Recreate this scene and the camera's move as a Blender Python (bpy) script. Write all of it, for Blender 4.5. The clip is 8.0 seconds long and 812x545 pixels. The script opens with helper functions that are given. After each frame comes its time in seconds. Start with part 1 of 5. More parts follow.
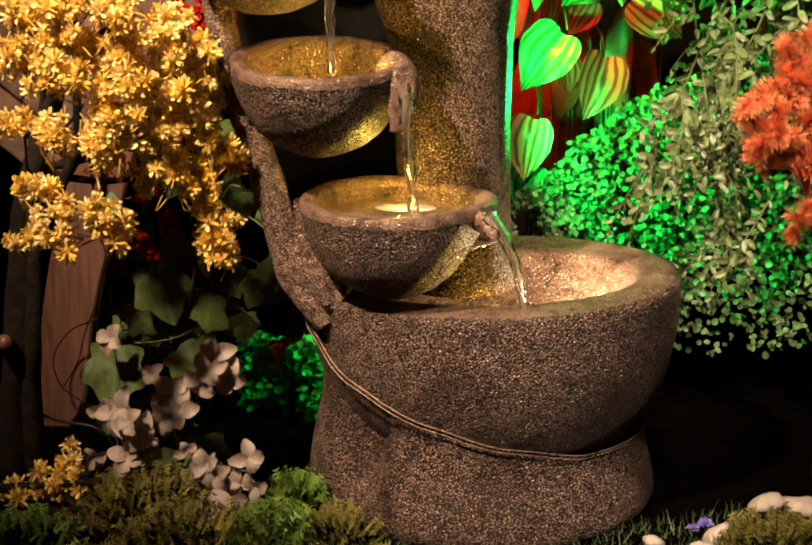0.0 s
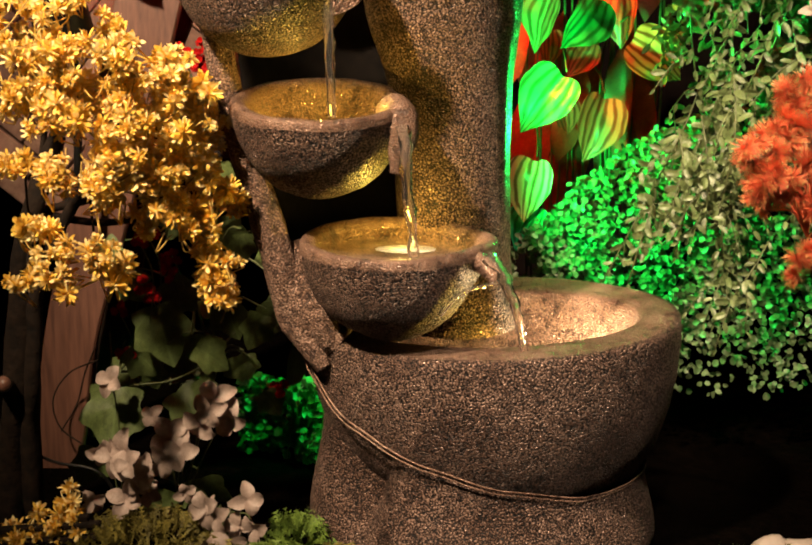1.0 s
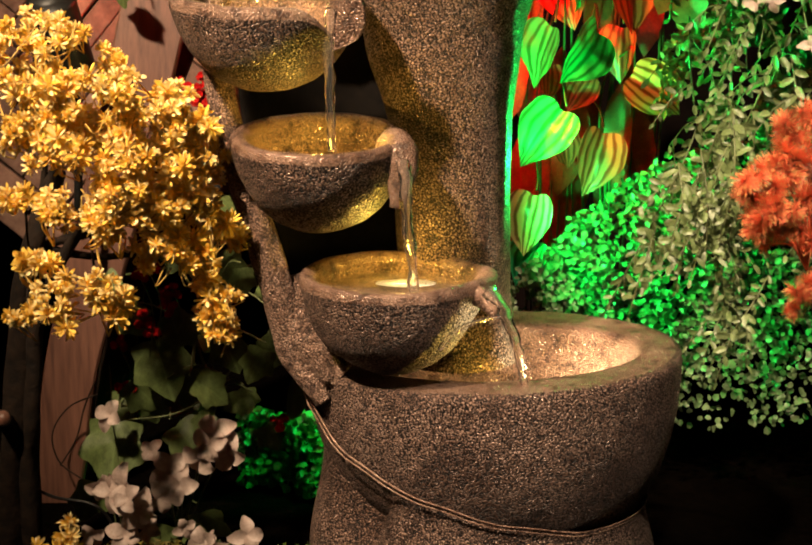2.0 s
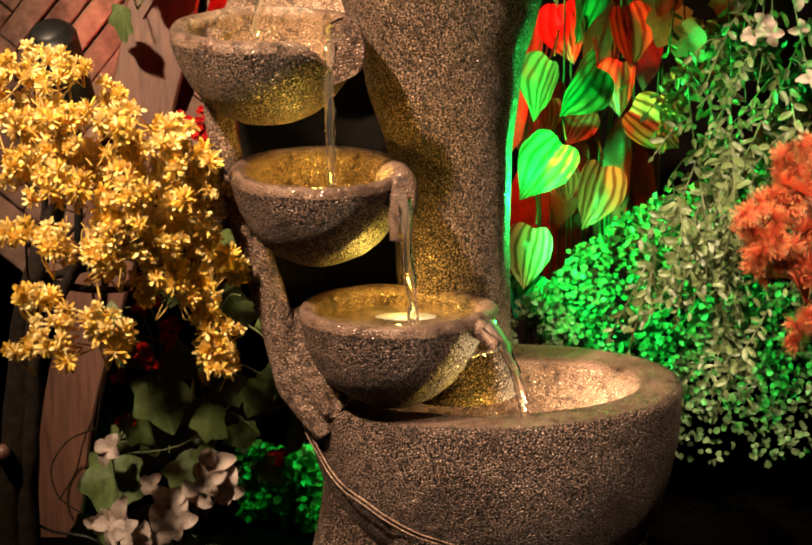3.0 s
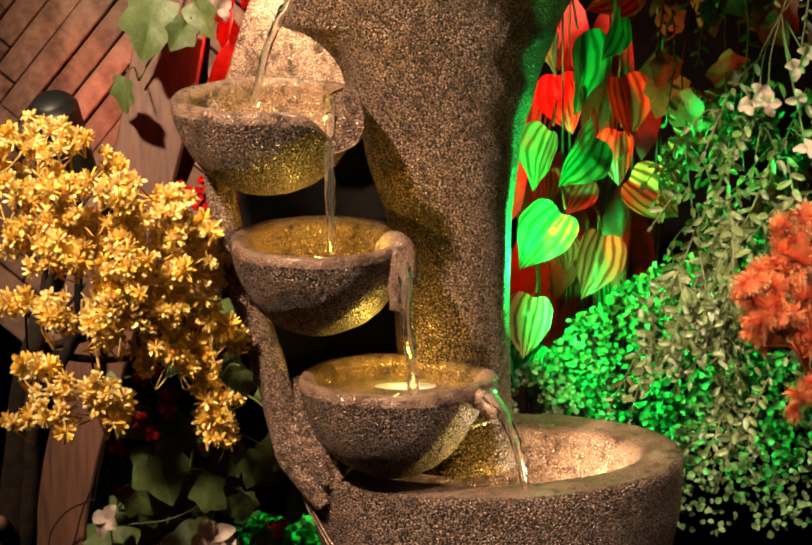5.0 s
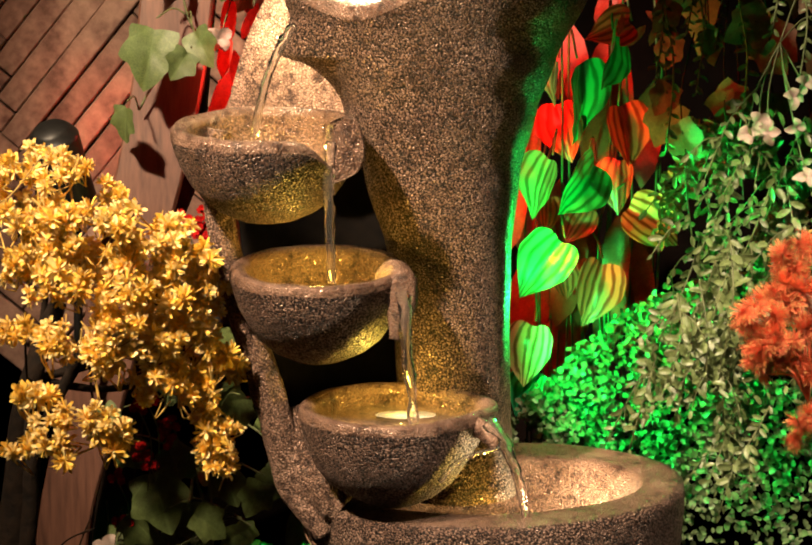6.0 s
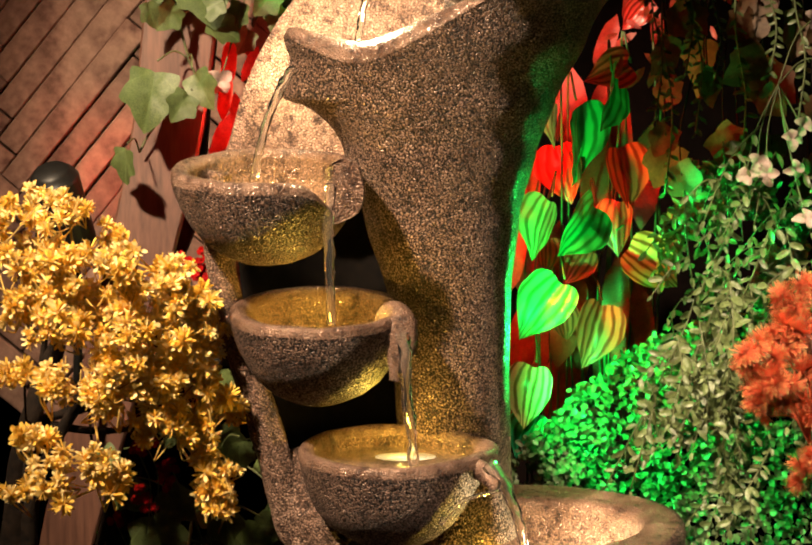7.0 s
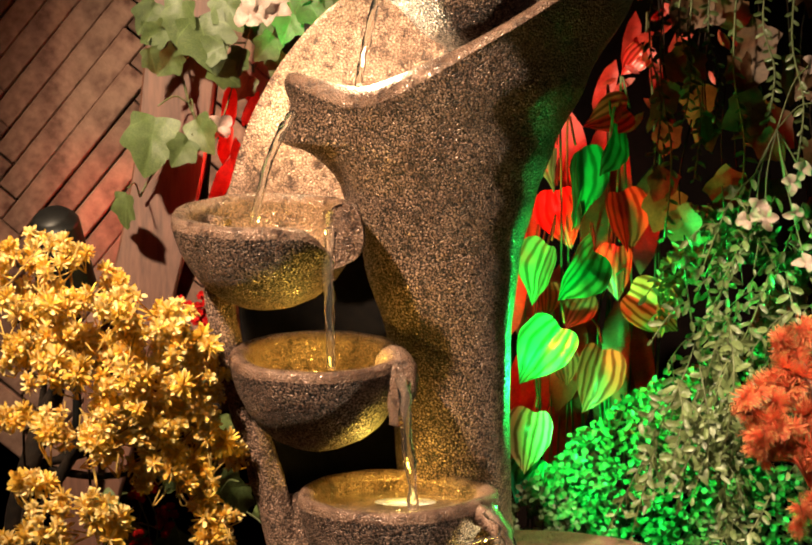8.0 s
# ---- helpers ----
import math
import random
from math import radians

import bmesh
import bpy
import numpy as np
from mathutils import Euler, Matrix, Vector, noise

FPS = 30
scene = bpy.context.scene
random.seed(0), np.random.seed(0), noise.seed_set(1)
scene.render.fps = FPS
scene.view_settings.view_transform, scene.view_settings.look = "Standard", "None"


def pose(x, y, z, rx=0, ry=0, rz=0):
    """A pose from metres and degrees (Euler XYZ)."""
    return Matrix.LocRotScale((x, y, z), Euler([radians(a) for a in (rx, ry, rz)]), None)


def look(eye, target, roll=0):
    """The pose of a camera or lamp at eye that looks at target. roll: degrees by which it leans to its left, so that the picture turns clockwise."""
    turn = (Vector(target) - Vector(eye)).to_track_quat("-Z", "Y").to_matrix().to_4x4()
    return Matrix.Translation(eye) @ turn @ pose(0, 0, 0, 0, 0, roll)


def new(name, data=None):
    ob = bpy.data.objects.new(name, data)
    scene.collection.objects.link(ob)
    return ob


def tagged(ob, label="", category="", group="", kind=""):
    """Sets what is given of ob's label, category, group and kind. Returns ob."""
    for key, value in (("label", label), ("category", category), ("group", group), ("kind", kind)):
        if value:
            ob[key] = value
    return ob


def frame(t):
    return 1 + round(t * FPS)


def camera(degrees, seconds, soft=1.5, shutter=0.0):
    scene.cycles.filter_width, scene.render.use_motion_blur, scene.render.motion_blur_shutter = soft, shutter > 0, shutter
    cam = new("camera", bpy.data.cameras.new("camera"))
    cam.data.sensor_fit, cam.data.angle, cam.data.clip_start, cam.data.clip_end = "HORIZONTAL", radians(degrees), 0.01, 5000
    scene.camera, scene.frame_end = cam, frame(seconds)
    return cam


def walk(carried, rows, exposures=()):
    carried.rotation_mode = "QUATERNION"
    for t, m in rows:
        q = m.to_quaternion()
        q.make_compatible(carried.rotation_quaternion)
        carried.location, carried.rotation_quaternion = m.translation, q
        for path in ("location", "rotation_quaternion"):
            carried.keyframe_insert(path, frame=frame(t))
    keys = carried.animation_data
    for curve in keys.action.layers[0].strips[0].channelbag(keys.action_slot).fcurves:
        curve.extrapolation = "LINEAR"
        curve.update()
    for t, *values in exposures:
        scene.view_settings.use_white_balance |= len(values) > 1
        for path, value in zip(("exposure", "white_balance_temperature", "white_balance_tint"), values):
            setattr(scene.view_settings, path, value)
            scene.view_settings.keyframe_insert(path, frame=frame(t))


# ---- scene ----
# ---- camera and its way: a slow upward tilt from a fixed stand ----
cam = camera(30.0, 8.0, soft=2.0)
EYE, TILT = 0.797, -15.0
ROWS = [
    (0.0, 0, 0),
    (0.5, 0.817, 0.012),
    (1.0, 1.564, 0.032),
    (1.5, 2.213, 0.045),
    (3.0, 4.105, 0.081),
    (3.5, 4.728, 0.1),
    (4.0, 5.431, 0.125),
    (4.5, 6.115, 0.145),
    (6.0, 7.81, 0.21),
    (6.5, 8.426, 0.225),
    (7.0, 9.379, 0.255),
    (7.5, 10.24, 0.27),
    (8.0, 11.055, 0.275),
]
walk(cam, [(t, pose(0, 0, EYE, TILT) @ pose(0, 0, 0, 90 + p, r, 0)) for t, p, r in ROWS], [(0.0, 0.0), (8.0, 0.0)])

# ---- light ----
world = bpy.data.worlds.new("world")
scene.world = world
world.use_nodes = True
world.node_tree.nodes["Background"].inputs[0].default_value = (1.0, 0.8, 0.62, 1)
world.node_tree.nodes["Background"].inputs[1].default_value = 0.004


def lamp(name, kind, place, watts, colour, size=0.02, target=None, cone=60, blend=0.5):
    data = bpy.data.lights.new(name, kind)
    data.energy, data.color = watts, colour
    if kind == "AREA":
        data.shape, data.size = "DISK", size
    else:
        data.shadow_soft_size = size
    if kind == "SPOT":
        data.spot_size, data.spot_blend = radians(cone), blend
    ob = new(name, data)
    ob.matrix_basis = look(place, target) if target else Matrix.Translation(place)
    return ob


WARM, AMBER, GREEN, RED = (1.0, 0.74, 0.48), (1.0, 0.66, 0.1), (0.012, 1.0, 0.12), (1.0, 0.035, 0.02)
lamp("ceiling_spot", "SPOT", (-1.0, 0.5, 2.2), 860, WARM, 0.06, (-0.12, 1.88, 0.8), 43, 1.0)
# Added fill with no lamp in sight, to brighten the vines and orange flowers.
lamp("added_vine_fill", "SPOT", (0.95, 0.8, 2.0), 560, WARM, 0.05, (0.48, 1.83, 0.6), 15, 1.0)
# Unseen spot, put in to fill the front of the basin and base.
lamp("added_front_fill", "SPOT", (0.1, 0.2, 2.3), 390, (1.0, 0.8, 0.58), 0.05, (0.18, 1.72, 0.14), 16.5, 1.0)
lamp("green_garden_light", "SPOT", (0.295, 2.19, 0.48), 19.0, GREEN, 0.02, (0.13, 1.9, 0.6), 62, 1.0)
lamp("green_hedge_light", "SPOT", (0.13, 2.08, 0.45), 38.0, GREEN, 0.015, (0.42, 2.27, 0.37), 84, 0.8)
lamp("green_garden_light_high", "SPOT", (0.15, 2.1, 0.46), 18.0, GREEN, 0.015, (0.42, 2.3, 0.62), 100, 0.7)
lamp("green_vine_light", "SPOT", (0.17, 2.12, 0.62), 46.0, GREEN, 0.015, (0.38, 2.06, 0.66), 44, 0.9)
lamp("green_leaf_light", "SPOT", (-0.13, 2.12, 0.95), 1.8, GREEN, 0.015, (-0.17, 2.25, 1.03), 60, 0.8)
lamp("green_garden_light_low", "SPOT", (-0.03, 2.09, 0.19), 4.0, GREEN, 0.02, (-0.17, 2.17, 0.06), 80, 0.8)
lamp("red_garden_light", "SPOT", (0.1, 2.12, 0.72), 9.5, RED, 0.02, (0.3, 2.36, 0.72), 130, 0.5)
lamp("red_garden_light_top", "SPOT", (0.28, 2.3, 1.22), 1.0, RED, 0.02, (0.33, 2.36, 0.95), 90, 0.8)
lamp("red_wall_light", "SPOT", (-0.37, 2.24, 0.62), 15.0, RED, 0.015, (-0.46, 2.46, 0.72), 52, 1.0)
lamp("red_leaf_light", "POINT", (-0.2, 2.12, 0.8), 1.5, RED, 0.015)
lamp("basin_light", "POINT", (0.225, 1.92, 0.25), 1.4, (1.0, 0.75, 0.42), 0.012)
lamp("basin_light_back", "POINT", (0.1297, 1.81, 0.2549), 0.6, AMBER, 0.01)
lamp("bowl_light_low", "POINT", (-0.01, 1.79, 0.435), 0.8, AMBER, 0.008)
lamp("bowl_light_middle", "POINT", (-0.1026, 1.745, 0.568), 1.0, AMBER, 0.008)
lamp("bowl_light_high", "POINT", (-0.1501, 1.75, 0.7313), 0.7, AMBER, 0.008)
lamp("vase_light", "POINT", (-0.049, 1.82, 0.9295), 3.6, (1.0, 0.8, 0.48), 0.012)
lamp("shell_light", "POINT", (-0.1367, 1.915, 0.8624), 0.9, (1.0, 0.8, 0.46), 0.012)


# ---- materials ----
def nodes_of(name):
    m = bpy.data.materials.new(name)
    m.use_nodes = True
    return m, m.node_tree, m.node_tree.nodes["Principled BSDF"]


def put(tree, kind, links=(), **values):
    n = tree.nodes.new(kind)
    for key, value in values.items():
        n.inputs[key.replace("_", " ")].default_value = value
    for socket, source in links:
        tree.links.new(source, n.inputs[socket])
    return n


def ramp(tree, source, stops):
    n = tree.nodes.new("ShaderNodeValToRGB")
    while len(n.color_ramp.elements) < len(stops):
        n.color_ramp.elements.new(0.5)
    for e, (at, c) in zip(n.color_ramp.elements, stops):
        e.position, e.color = at, (*c, 1)
    tree.links.new(source, n.inputs[0])
    return n


def mixed(tree, a, b, factor, mode="MIX"):
    n = tree.nodes.new("ShaderNodeMix")
    n.data_type, n.blend_type = "RGBA", mode
    for socket, value in ((0, factor), (6, a), (7, b)):
        if isinstance(value, (int, float)):
            n.inputs[socket].default_value = value
        elif isinstance(value, tuple):
            n.inputs[socket].default_value = (*value, 1)
        else:
            tree.links.new(value, n.inputs[socket])
    return n.outputs[2]


def relief(tree, shader, height, strength, distance):
    b = put(tree, "ShaderNodeBump", [("Height", height)], Strength=strength, Distance=distance)
    tree.links.new(b.outputs[0], shader.inputs["Normal"])


def plain(name, dark, light, scale=30.0, rough=0.6, bump=0.3, distance=0.001, vary=0.35, metal=0.0, through_light=0.0, stretch=(1, 1, 1)):
    """A surface of two tones, grained, that varies from piece to piece."""
    m, tree, s = nodes_of(name)
    co = put(tree, "ShaderNodeTexCoord")
    mp = put(tree, "ShaderNodeMapping", [("Vector", co.outputs["Object"])], Scale=stretch)
    fine = put(tree, "ShaderNodeTexNoise", [("Vector", mp.outputs[0])], Scale=scale, Detail=5.0, Roughness=0.6)
    broad = put(tree, "ShaderNodeTexNoise", [("Vector", mp.outputs[0])], Scale=scale * 0.17, Detail=2.0)
    info = put(tree, "ShaderNodeObjectInfo")
    tone = ramp(tree, fine.outputs[0], [(0.3, dark), (0.7, light)]).outputs[0]
    shade = ramp(tree, broad.outputs[0], [(0.3, (1 - vary,) * 3), (0.7, (1.0, 1.0, 1.0))]).outputs[0]
    piece = ramp(tree, info.outputs["Random"], [(0.0, (1 - vary,) * 3), (1.0, (1.0, 1.0, 1.0))]).outputs[0]
    c = mixed(tree, mixed(tree, tone, shade, 1.0, "MULTIPLY"), piece, 1.0, "MULTIPLY")
    tree.links.new(c, s.inputs["Base Color"])
    s.inputs["Roughness"].default_value, s.inputs["Metallic"].default_value = rough, metal
    relief(tree, s, fine.outputs[0], bump, distance)
    if through_light:
        t = put(tree, "ShaderNodeBsdfTranslucent", [("Color", c)])
        mx = put(tree, "ShaderNodeMixShader", [(1, s.outputs[0]), (2, t.outputs[0])], Fac=through_light)
        tree.links.new(mx.outputs[0], tree.nodes["Material Output"].inputs[0])
    return m


def bronze(name, pits=1.0, tone=1.0, gloss=0.3):
    """Bronze-painted cast stone with a pebbled skin: dark pits, rubbed pinkish crests."""
    m, tree, s = nodes_of(name)
    co = put(tree, "ShaderNodeTexCoord").outputs["Object"]
    warp = put(tree, "ShaderNodeTexNoise", [("Vector", co)], Scale=90.0, Detail=2.0)
    bent = put(tree, "ShaderNodeVectorMath", [(0, co)])
    push = put(tree, "ShaderNodeVectorMath", [(0, warp.outputs["Color"])])
    push.operation = "SCALE"
    push.inputs["Scale"].default_value = 0.005
    tree.links.new(push.outputs[0], bent.inputs[1])
    grain = put(tree, "ShaderNodeTexNoise", [("Vector", bent.outputs[0])], Scale=400.0, Detail=1.5, Roughness=0.5)
    cell = put(tree, "ShaderNodeTexVoronoi", [("Vector", bent.outputs[0])], Scale=265.0)
    cell.feature = "DISTANCE_TO_EDGE"
    part_grain = put(tree, "ShaderNodeMath", [(0, grain.outputs[0])])
    part_grain.operation = "MULTIPLY_ADD"
    part_grain.inputs[1].default_value, part_grain.inputs[2].default_value = 0.6, 0.075
    fine = put(tree, "ShaderNodeMath", [(0, cell.outputs["Distance"]), (2, part_grain.outputs[0])])
    fine.operation = "MULTIPLY_ADD"
    fine.inputs[1].default_value = 0.75
    broad = put(tree, "ShaderNodeTexNoise", [("Vector", co)], Scale=14.0, Detail=4.0, Roughness=0.65)
    blot = put(tree, "ShaderNodeTexNoise", [("Vector", co)], Scale=60.0, Detail=3.0, Roughness=0.6)
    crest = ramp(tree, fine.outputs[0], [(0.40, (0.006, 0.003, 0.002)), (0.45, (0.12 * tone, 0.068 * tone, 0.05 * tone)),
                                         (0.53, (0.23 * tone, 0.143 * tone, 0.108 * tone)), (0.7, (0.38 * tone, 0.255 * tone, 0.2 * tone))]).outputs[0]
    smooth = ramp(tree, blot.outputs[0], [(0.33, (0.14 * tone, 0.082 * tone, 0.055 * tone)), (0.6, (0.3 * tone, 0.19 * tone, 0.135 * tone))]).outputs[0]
    skin = mixed(tree, smooth, crest, pits)
    stain = ramp(tree, broad.outputs[0], [(0.34, (0.4, 0.34, 0.31)), (0.5, (0.82, 0.77, 0.74)), (0.68, (1.0, 1.0, 1.0))]).outputs[0]
    patch = ramp(tree, blot.outputs[0], [(0.36, (0.35, 0.31, 0.3)), (0.45, (1.0, 1.0, 1.0))]).outputs[0]
    c = mixed(tree, mixed(tree, skin, stain, 1.0, "MULTIPLY"), patch, 0.8, "MULTIPLY")
    tree.links.new(c, s.inputs["Base Color"])
    s.inputs["Metallic"].default_value = 0.3
    rough = ramp(tree, fine.outputs[0], [(0.38, (0.3 + 0.35 * pits,) * 3), (0.6, (gloss,) * 3)]).outputs[0]
    tree.links.new(rough, s.inputs["Roughness"])
    soft_blot = put(tree, "ShaderNodeMath", [(0, blot.outputs[0])])
    soft_blot.operation = "MULTIPLY"
    soft_blot.inputs[1].default_value = 0.3
    high = put(tree, "ShaderNodeMath", [(0, ramp(tree, fine.outputs[0], [(0.36, (0, 0, 0)), (0.48, (0.75,) * 3), (0.66, (1, 1, 1))]).outputs[0]), (2, soft_blot.outputs[0])])
    high.operation = "MULTIPLY_ADD"
    high.inputs[1].default_value = 0.02 + 0.45 * pits ** 1.5
    relief(tree, s, high.outputs[0], 0.4 + 0.6 * pits, 0.0085)
    return m


def water_material():
    m, tree, s = nodes_of("clear_water")
    s.inputs["Base Color"].default_value = (1.0, 0.97, 0.9, 1)
    s.inputs["Roughness"].default_value, s.inputs["IOR"].default_value = 0.02, 1.33
    s.inputs["Transmission Weight"].default_value = 0.985
    co = put(tree, "ShaderNodeTexCoord").outputs["Object"]
    n = put(tree, "ShaderNodeTexNoise", [("Vector", co)], Scale=110.0, Detail=2.0)
    relief(tree, s, n.outputs[0], 0.5, 0.003)
    return m


def striped_leaf(name, light, dark):
    """Leaf with arched pale bands from its base to its tip."""
    m, tree, s = nodes_of(name)
    uv = put(tree, "ShaderNodeTexCoord").outputs["UV"]
    split = put(tree, "ShaderNodeSeparateXYZ", [(0, uv)])
    away = put(tree, "ShaderNodeMath", [(0, split.outputs[0])])
    away.operation = "ABSOLUTE"
    wob = put(tree, "ShaderNodeTexNoise", [("Vector", uv)], Scale=3.0)
    sway = put(tree, "ShaderNodeMath", [(0, wob.outputs[0])])
    sway.operation = "MULTIPLY"
    sway.inputs[1].default_value = 4.0
    mul = put(tree, "ShaderNodeMath", [(0, away.outputs[0]), (2, sway.outputs[0])])
    mul.operation = "MULTIPLY_ADD"
    mul.inputs[1].default_value = 24.0
    wave = put(tree, "ShaderNodeMath", [(0, mul.outputs[0])])
    wave.operation = "SINE"
    half_wave = put(tree, "ShaderNodeMath", [(0, wave.outputs[0])])
    half_wave.operation = "MULTIPLY_ADD"
    half_wave.inputs[1].default_value, half_wave.inputs[2].default_value = 0.5, 0.5
    c = ramp(tree, half_wave.outputs[0], [(0.08, dark), (0.36, tuple(0.6 * a + 0.4 * b for a, b in zip(light, dark))), (0.6, light)]).outputs[0]
    tree.links.new(c, s.inputs["Base Color"])
    s.inputs["Roughness"].default_value = 0.32
    relief(tree, s, wave.outputs[0], 0.2, 0.001)
    t = put(tree, "ShaderNodeBsdfTranslucent", [("Color", c)])
    mx = put(tree, "ShaderNodeMixShader", [(1, s.outputs[0]), (2, t.outputs[0])], Fac=0.25)
    tree.links.new(mx.outputs[0], tree.nodes["Material Output"].inputs[0])
    return m


PEBBLED = bronze("pebbled_bronze", 1.0, 0.9, 0.29)
RUBBED = bronze("rubbed_bronze", 0.55, 1.05, 0.14)
RIDGE_SKIN = bronze("rough_ridge_bronze", 0.75, 1.0, 0.4)
# Pale tone carries part of the shell lamp's brightness besides the wear.
SHELL = bronze("worn_lamplit_bronze", 0.6, 1.6, 0.35)
INSIDE = bronze("wet_inner_bronze", 0.7, 1.15, 0.16)
# Near black: the shade behind the bowls is put into this colour.
HOLLOW_SHADE = plain("shade_black_hollow", (0.0015, 0.001, 0.001), (0.006, 0.004, 0.003), 60, 0.9, 0.5, 0.002)
HOLLOW_SHADE.node_tree.nodes["Principled BSDF"].inputs["Specular IOR Level"].default_value = 0.1
SEAM = bronze("worn_bronze_seam", 0.5, 1.4, 0.25)
WATER = water_material()
BRICK = plain("aged_brick", (0.12, 0.045, 0.03), (0.5, 0.29, 0.21), 30, 0.8, 0.9, 0.004, 0.5)
MORTAR = plain("dark_mortar", (0.012, 0.009, 0.008), (0.03, 0.022, 0.018), 120, 0.9, 0.6, 0.002)
WOOD = plain("brown_wood", (0.06, 0.023, 0.014), (0.15, 0.066, 0.043), 22, 0.5, 0.25, 0.001, 0.25, stretch=(6, 6, 0.5))
BARK = plain("dark_bark", (0.004, 0.0025, 0.0015), (0.02, 0.011, 0.006), 60, 0.85, 0.9, 0.004)
BARK.node_tree.nodes["Principled BSDF"].inputs["Specular IOR Level"].default_value = 0.15
BLACK = plain("black_plastic", (0.006, 0.006, 0.006), (0.014, 0.013, 0.012), 80, 0.45, 0.1)
BLACK.node_tree.nodes["Principled BSDF"].inputs["Specular IOR Level"].default_value = 0.2
# Soil taken near black: the shade under the plants is in its colour.
SOIL = plain("shade_black_soil", (0.001, 0.0008, 0.0006), (0.003, 0.002, 0.0015), 90, 1.0, 0.8, 0.006)
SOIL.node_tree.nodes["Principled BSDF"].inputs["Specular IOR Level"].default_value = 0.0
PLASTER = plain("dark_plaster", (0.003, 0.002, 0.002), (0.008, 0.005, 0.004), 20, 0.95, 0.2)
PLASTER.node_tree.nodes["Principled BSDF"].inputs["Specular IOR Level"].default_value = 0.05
YELLOW = plain("yellow_petal", (0.88, 0.5, 0.05), (0.98, 0.74, 0.16), 160, 0.6, 0.1, 0.0004, 0.15, through_light=0.25)
CREAM = plain("cream_floret", (0.9, 0.66, 0.22), (0.97, 0.84, 0.45), 160, 0.6, 0.1, 0.0004, 0.1, through_light=0.25)
STALK = plain("yellow_stalk", (0.42, 0.24, 0.04), (0.62, 0.42, 0.10), 90, 0.6, 0.1, 0.0004)
IVY = plain("ivy_leaf", (0.07, 0.11, 0.028), (0.16, 0.21, 0.07), 60, 0.45, 0.3, 0.0008, 0.4, through_light=0.2)
PALE_IVY = plain("pale_ivy_leaf", (0.05, 0.09, 0.022), (0.125, 0.165, 0.055), 45, 0.55, 0.3, 0.0008, 0.3, through_light=0.2)


def add_veins(m):
    """Paler veins that spread from a leaf's foot."""
    tree, s = m.node_tree, m.node_tree.nodes["Principled BSDF"]
    split = put(tree, "ShaderNodeSeparateXYZ", [(0, put(tree, "ShaderNodeTexCoord").outputs["UV"])])
    down = put(tree, "ShaderNodeMath", [(1, split.outputs[1])])
    down.operation = "SUBTRACT"
    down.inputs[0].default_value = 0.78
    turn = put(tree, "ShaderNodeMath", [(0, split.outputs[0]), (1, down.outputs[0])])
    turn.operation = "ARCTAN2"
    many = put(tree, "ShaderNodeMath", [(0, turn.outputs[0])])
    many.operation = "MULTIPLY"
    many.inputs[1].default_value = 7.0
    wave = put(tree, "ShaderNodeMath", [(0, many.outputs[0])])
    wave.operation = "COSINE"
    line = ramp(tree, wave.outputs[0], [(0.965, (0, 0, 0)), (0.995, (0.35, 0.35, 0.35))])
    old = s.inputs["Base Color"].links[0].from_socket
    tree.links.new(mixed(tree, old, (0.14, 0.2, 0.07), line.outputs[0]), s.inputs["Base Color"])


add_veins(IVY)
add_veins(PALE_IVY)
STEM = plain("green_stem", (0.05, 0.07, 0.02), (0.13, 0.15, 0.05), 80, 0.6, 0.2)
# Hedge leaf tinted greener: the green lamp's cast is put into the colour.
LOW_HEDGE = plain("green_lit_hedge_leaf", (0.012, 0.09, 0.015), (0.05, 0.22, 0.05), 70, 0.5, 0.1, 0.0005, 0.4, through_light=0.15)
HEDGE = plain("small_hedge_leaf", (0.07, 0.125, 0.05), (0.17, 0.24, 0.11), 70, 0.45, 0.1, 0.0005, 0.4, through_light=0.15)
VINE = plain("grey_green_leaf", (0.08, 0.12, 0.04), (0.22, 0.29, 0.11), 70, 0.4, 0.1, 0.0005, 0.45, through_light=0.2)
BROWN_LEAF = plain("brown_leaf", (0.1, 0.05, 0.02), (0.2, 0.105, 0.045), 60, 0.6, 0.2, 0.0006, 0.4, through_light=0.3)
PETAL = plain("white_petal", (0.34, 0.25, 0.21), (0.56, 0.44, 0.39), 70, 0.55, 0.1, 0.0005, 0.25, through_light=0.25)
ORANGE = plain("orange_red_bloom", (0.92, 0.14, 0.06), (0.98, 0.32, 0.16), 160, 0.5, 0.1, 0.0004, 0.3, through_light=0.2)
TIP = plain("yellow_tip", (0.75, 0.42, 0.1), (0.85, 0.6, 0.25), 160, 0.5, 0.1)
BERRY = plain("red_bloom", (0.22, 0.002, 0.002), (0.5, 0.006, 0.005), 120, 0.75, 0.1, 0.0005, 0.4)
BERRY.node_tree.nodes["Principled BSDF"].inputs["Specular IOR Level"].default_value = 0.08
RED_CLOTH = plain("red_leaf", (0.45, 0.03, 0.02), (0.7, 0.07, 0.04), 40, 0.5, 0.2, 0.001, 0.4, through_light=0.25)
MOSS = plain("moss_sprig", (0.1, 0.085, 0.012), (0.36, 0.3, 0.05), 120, 0.7, 0.2, 0.0005, 0.4)
FIR = plain("green_sprig", (0.07, 0.14, 0.015), (0.26, 0.38, 0.06), 120, 0.6, 0.2, 0.0005, 0.3)
GRASS = plain("grass", (0.03, 0.055, 0.015), (0.10, 0.14, 0.045), 90, 0.6, 0.2)
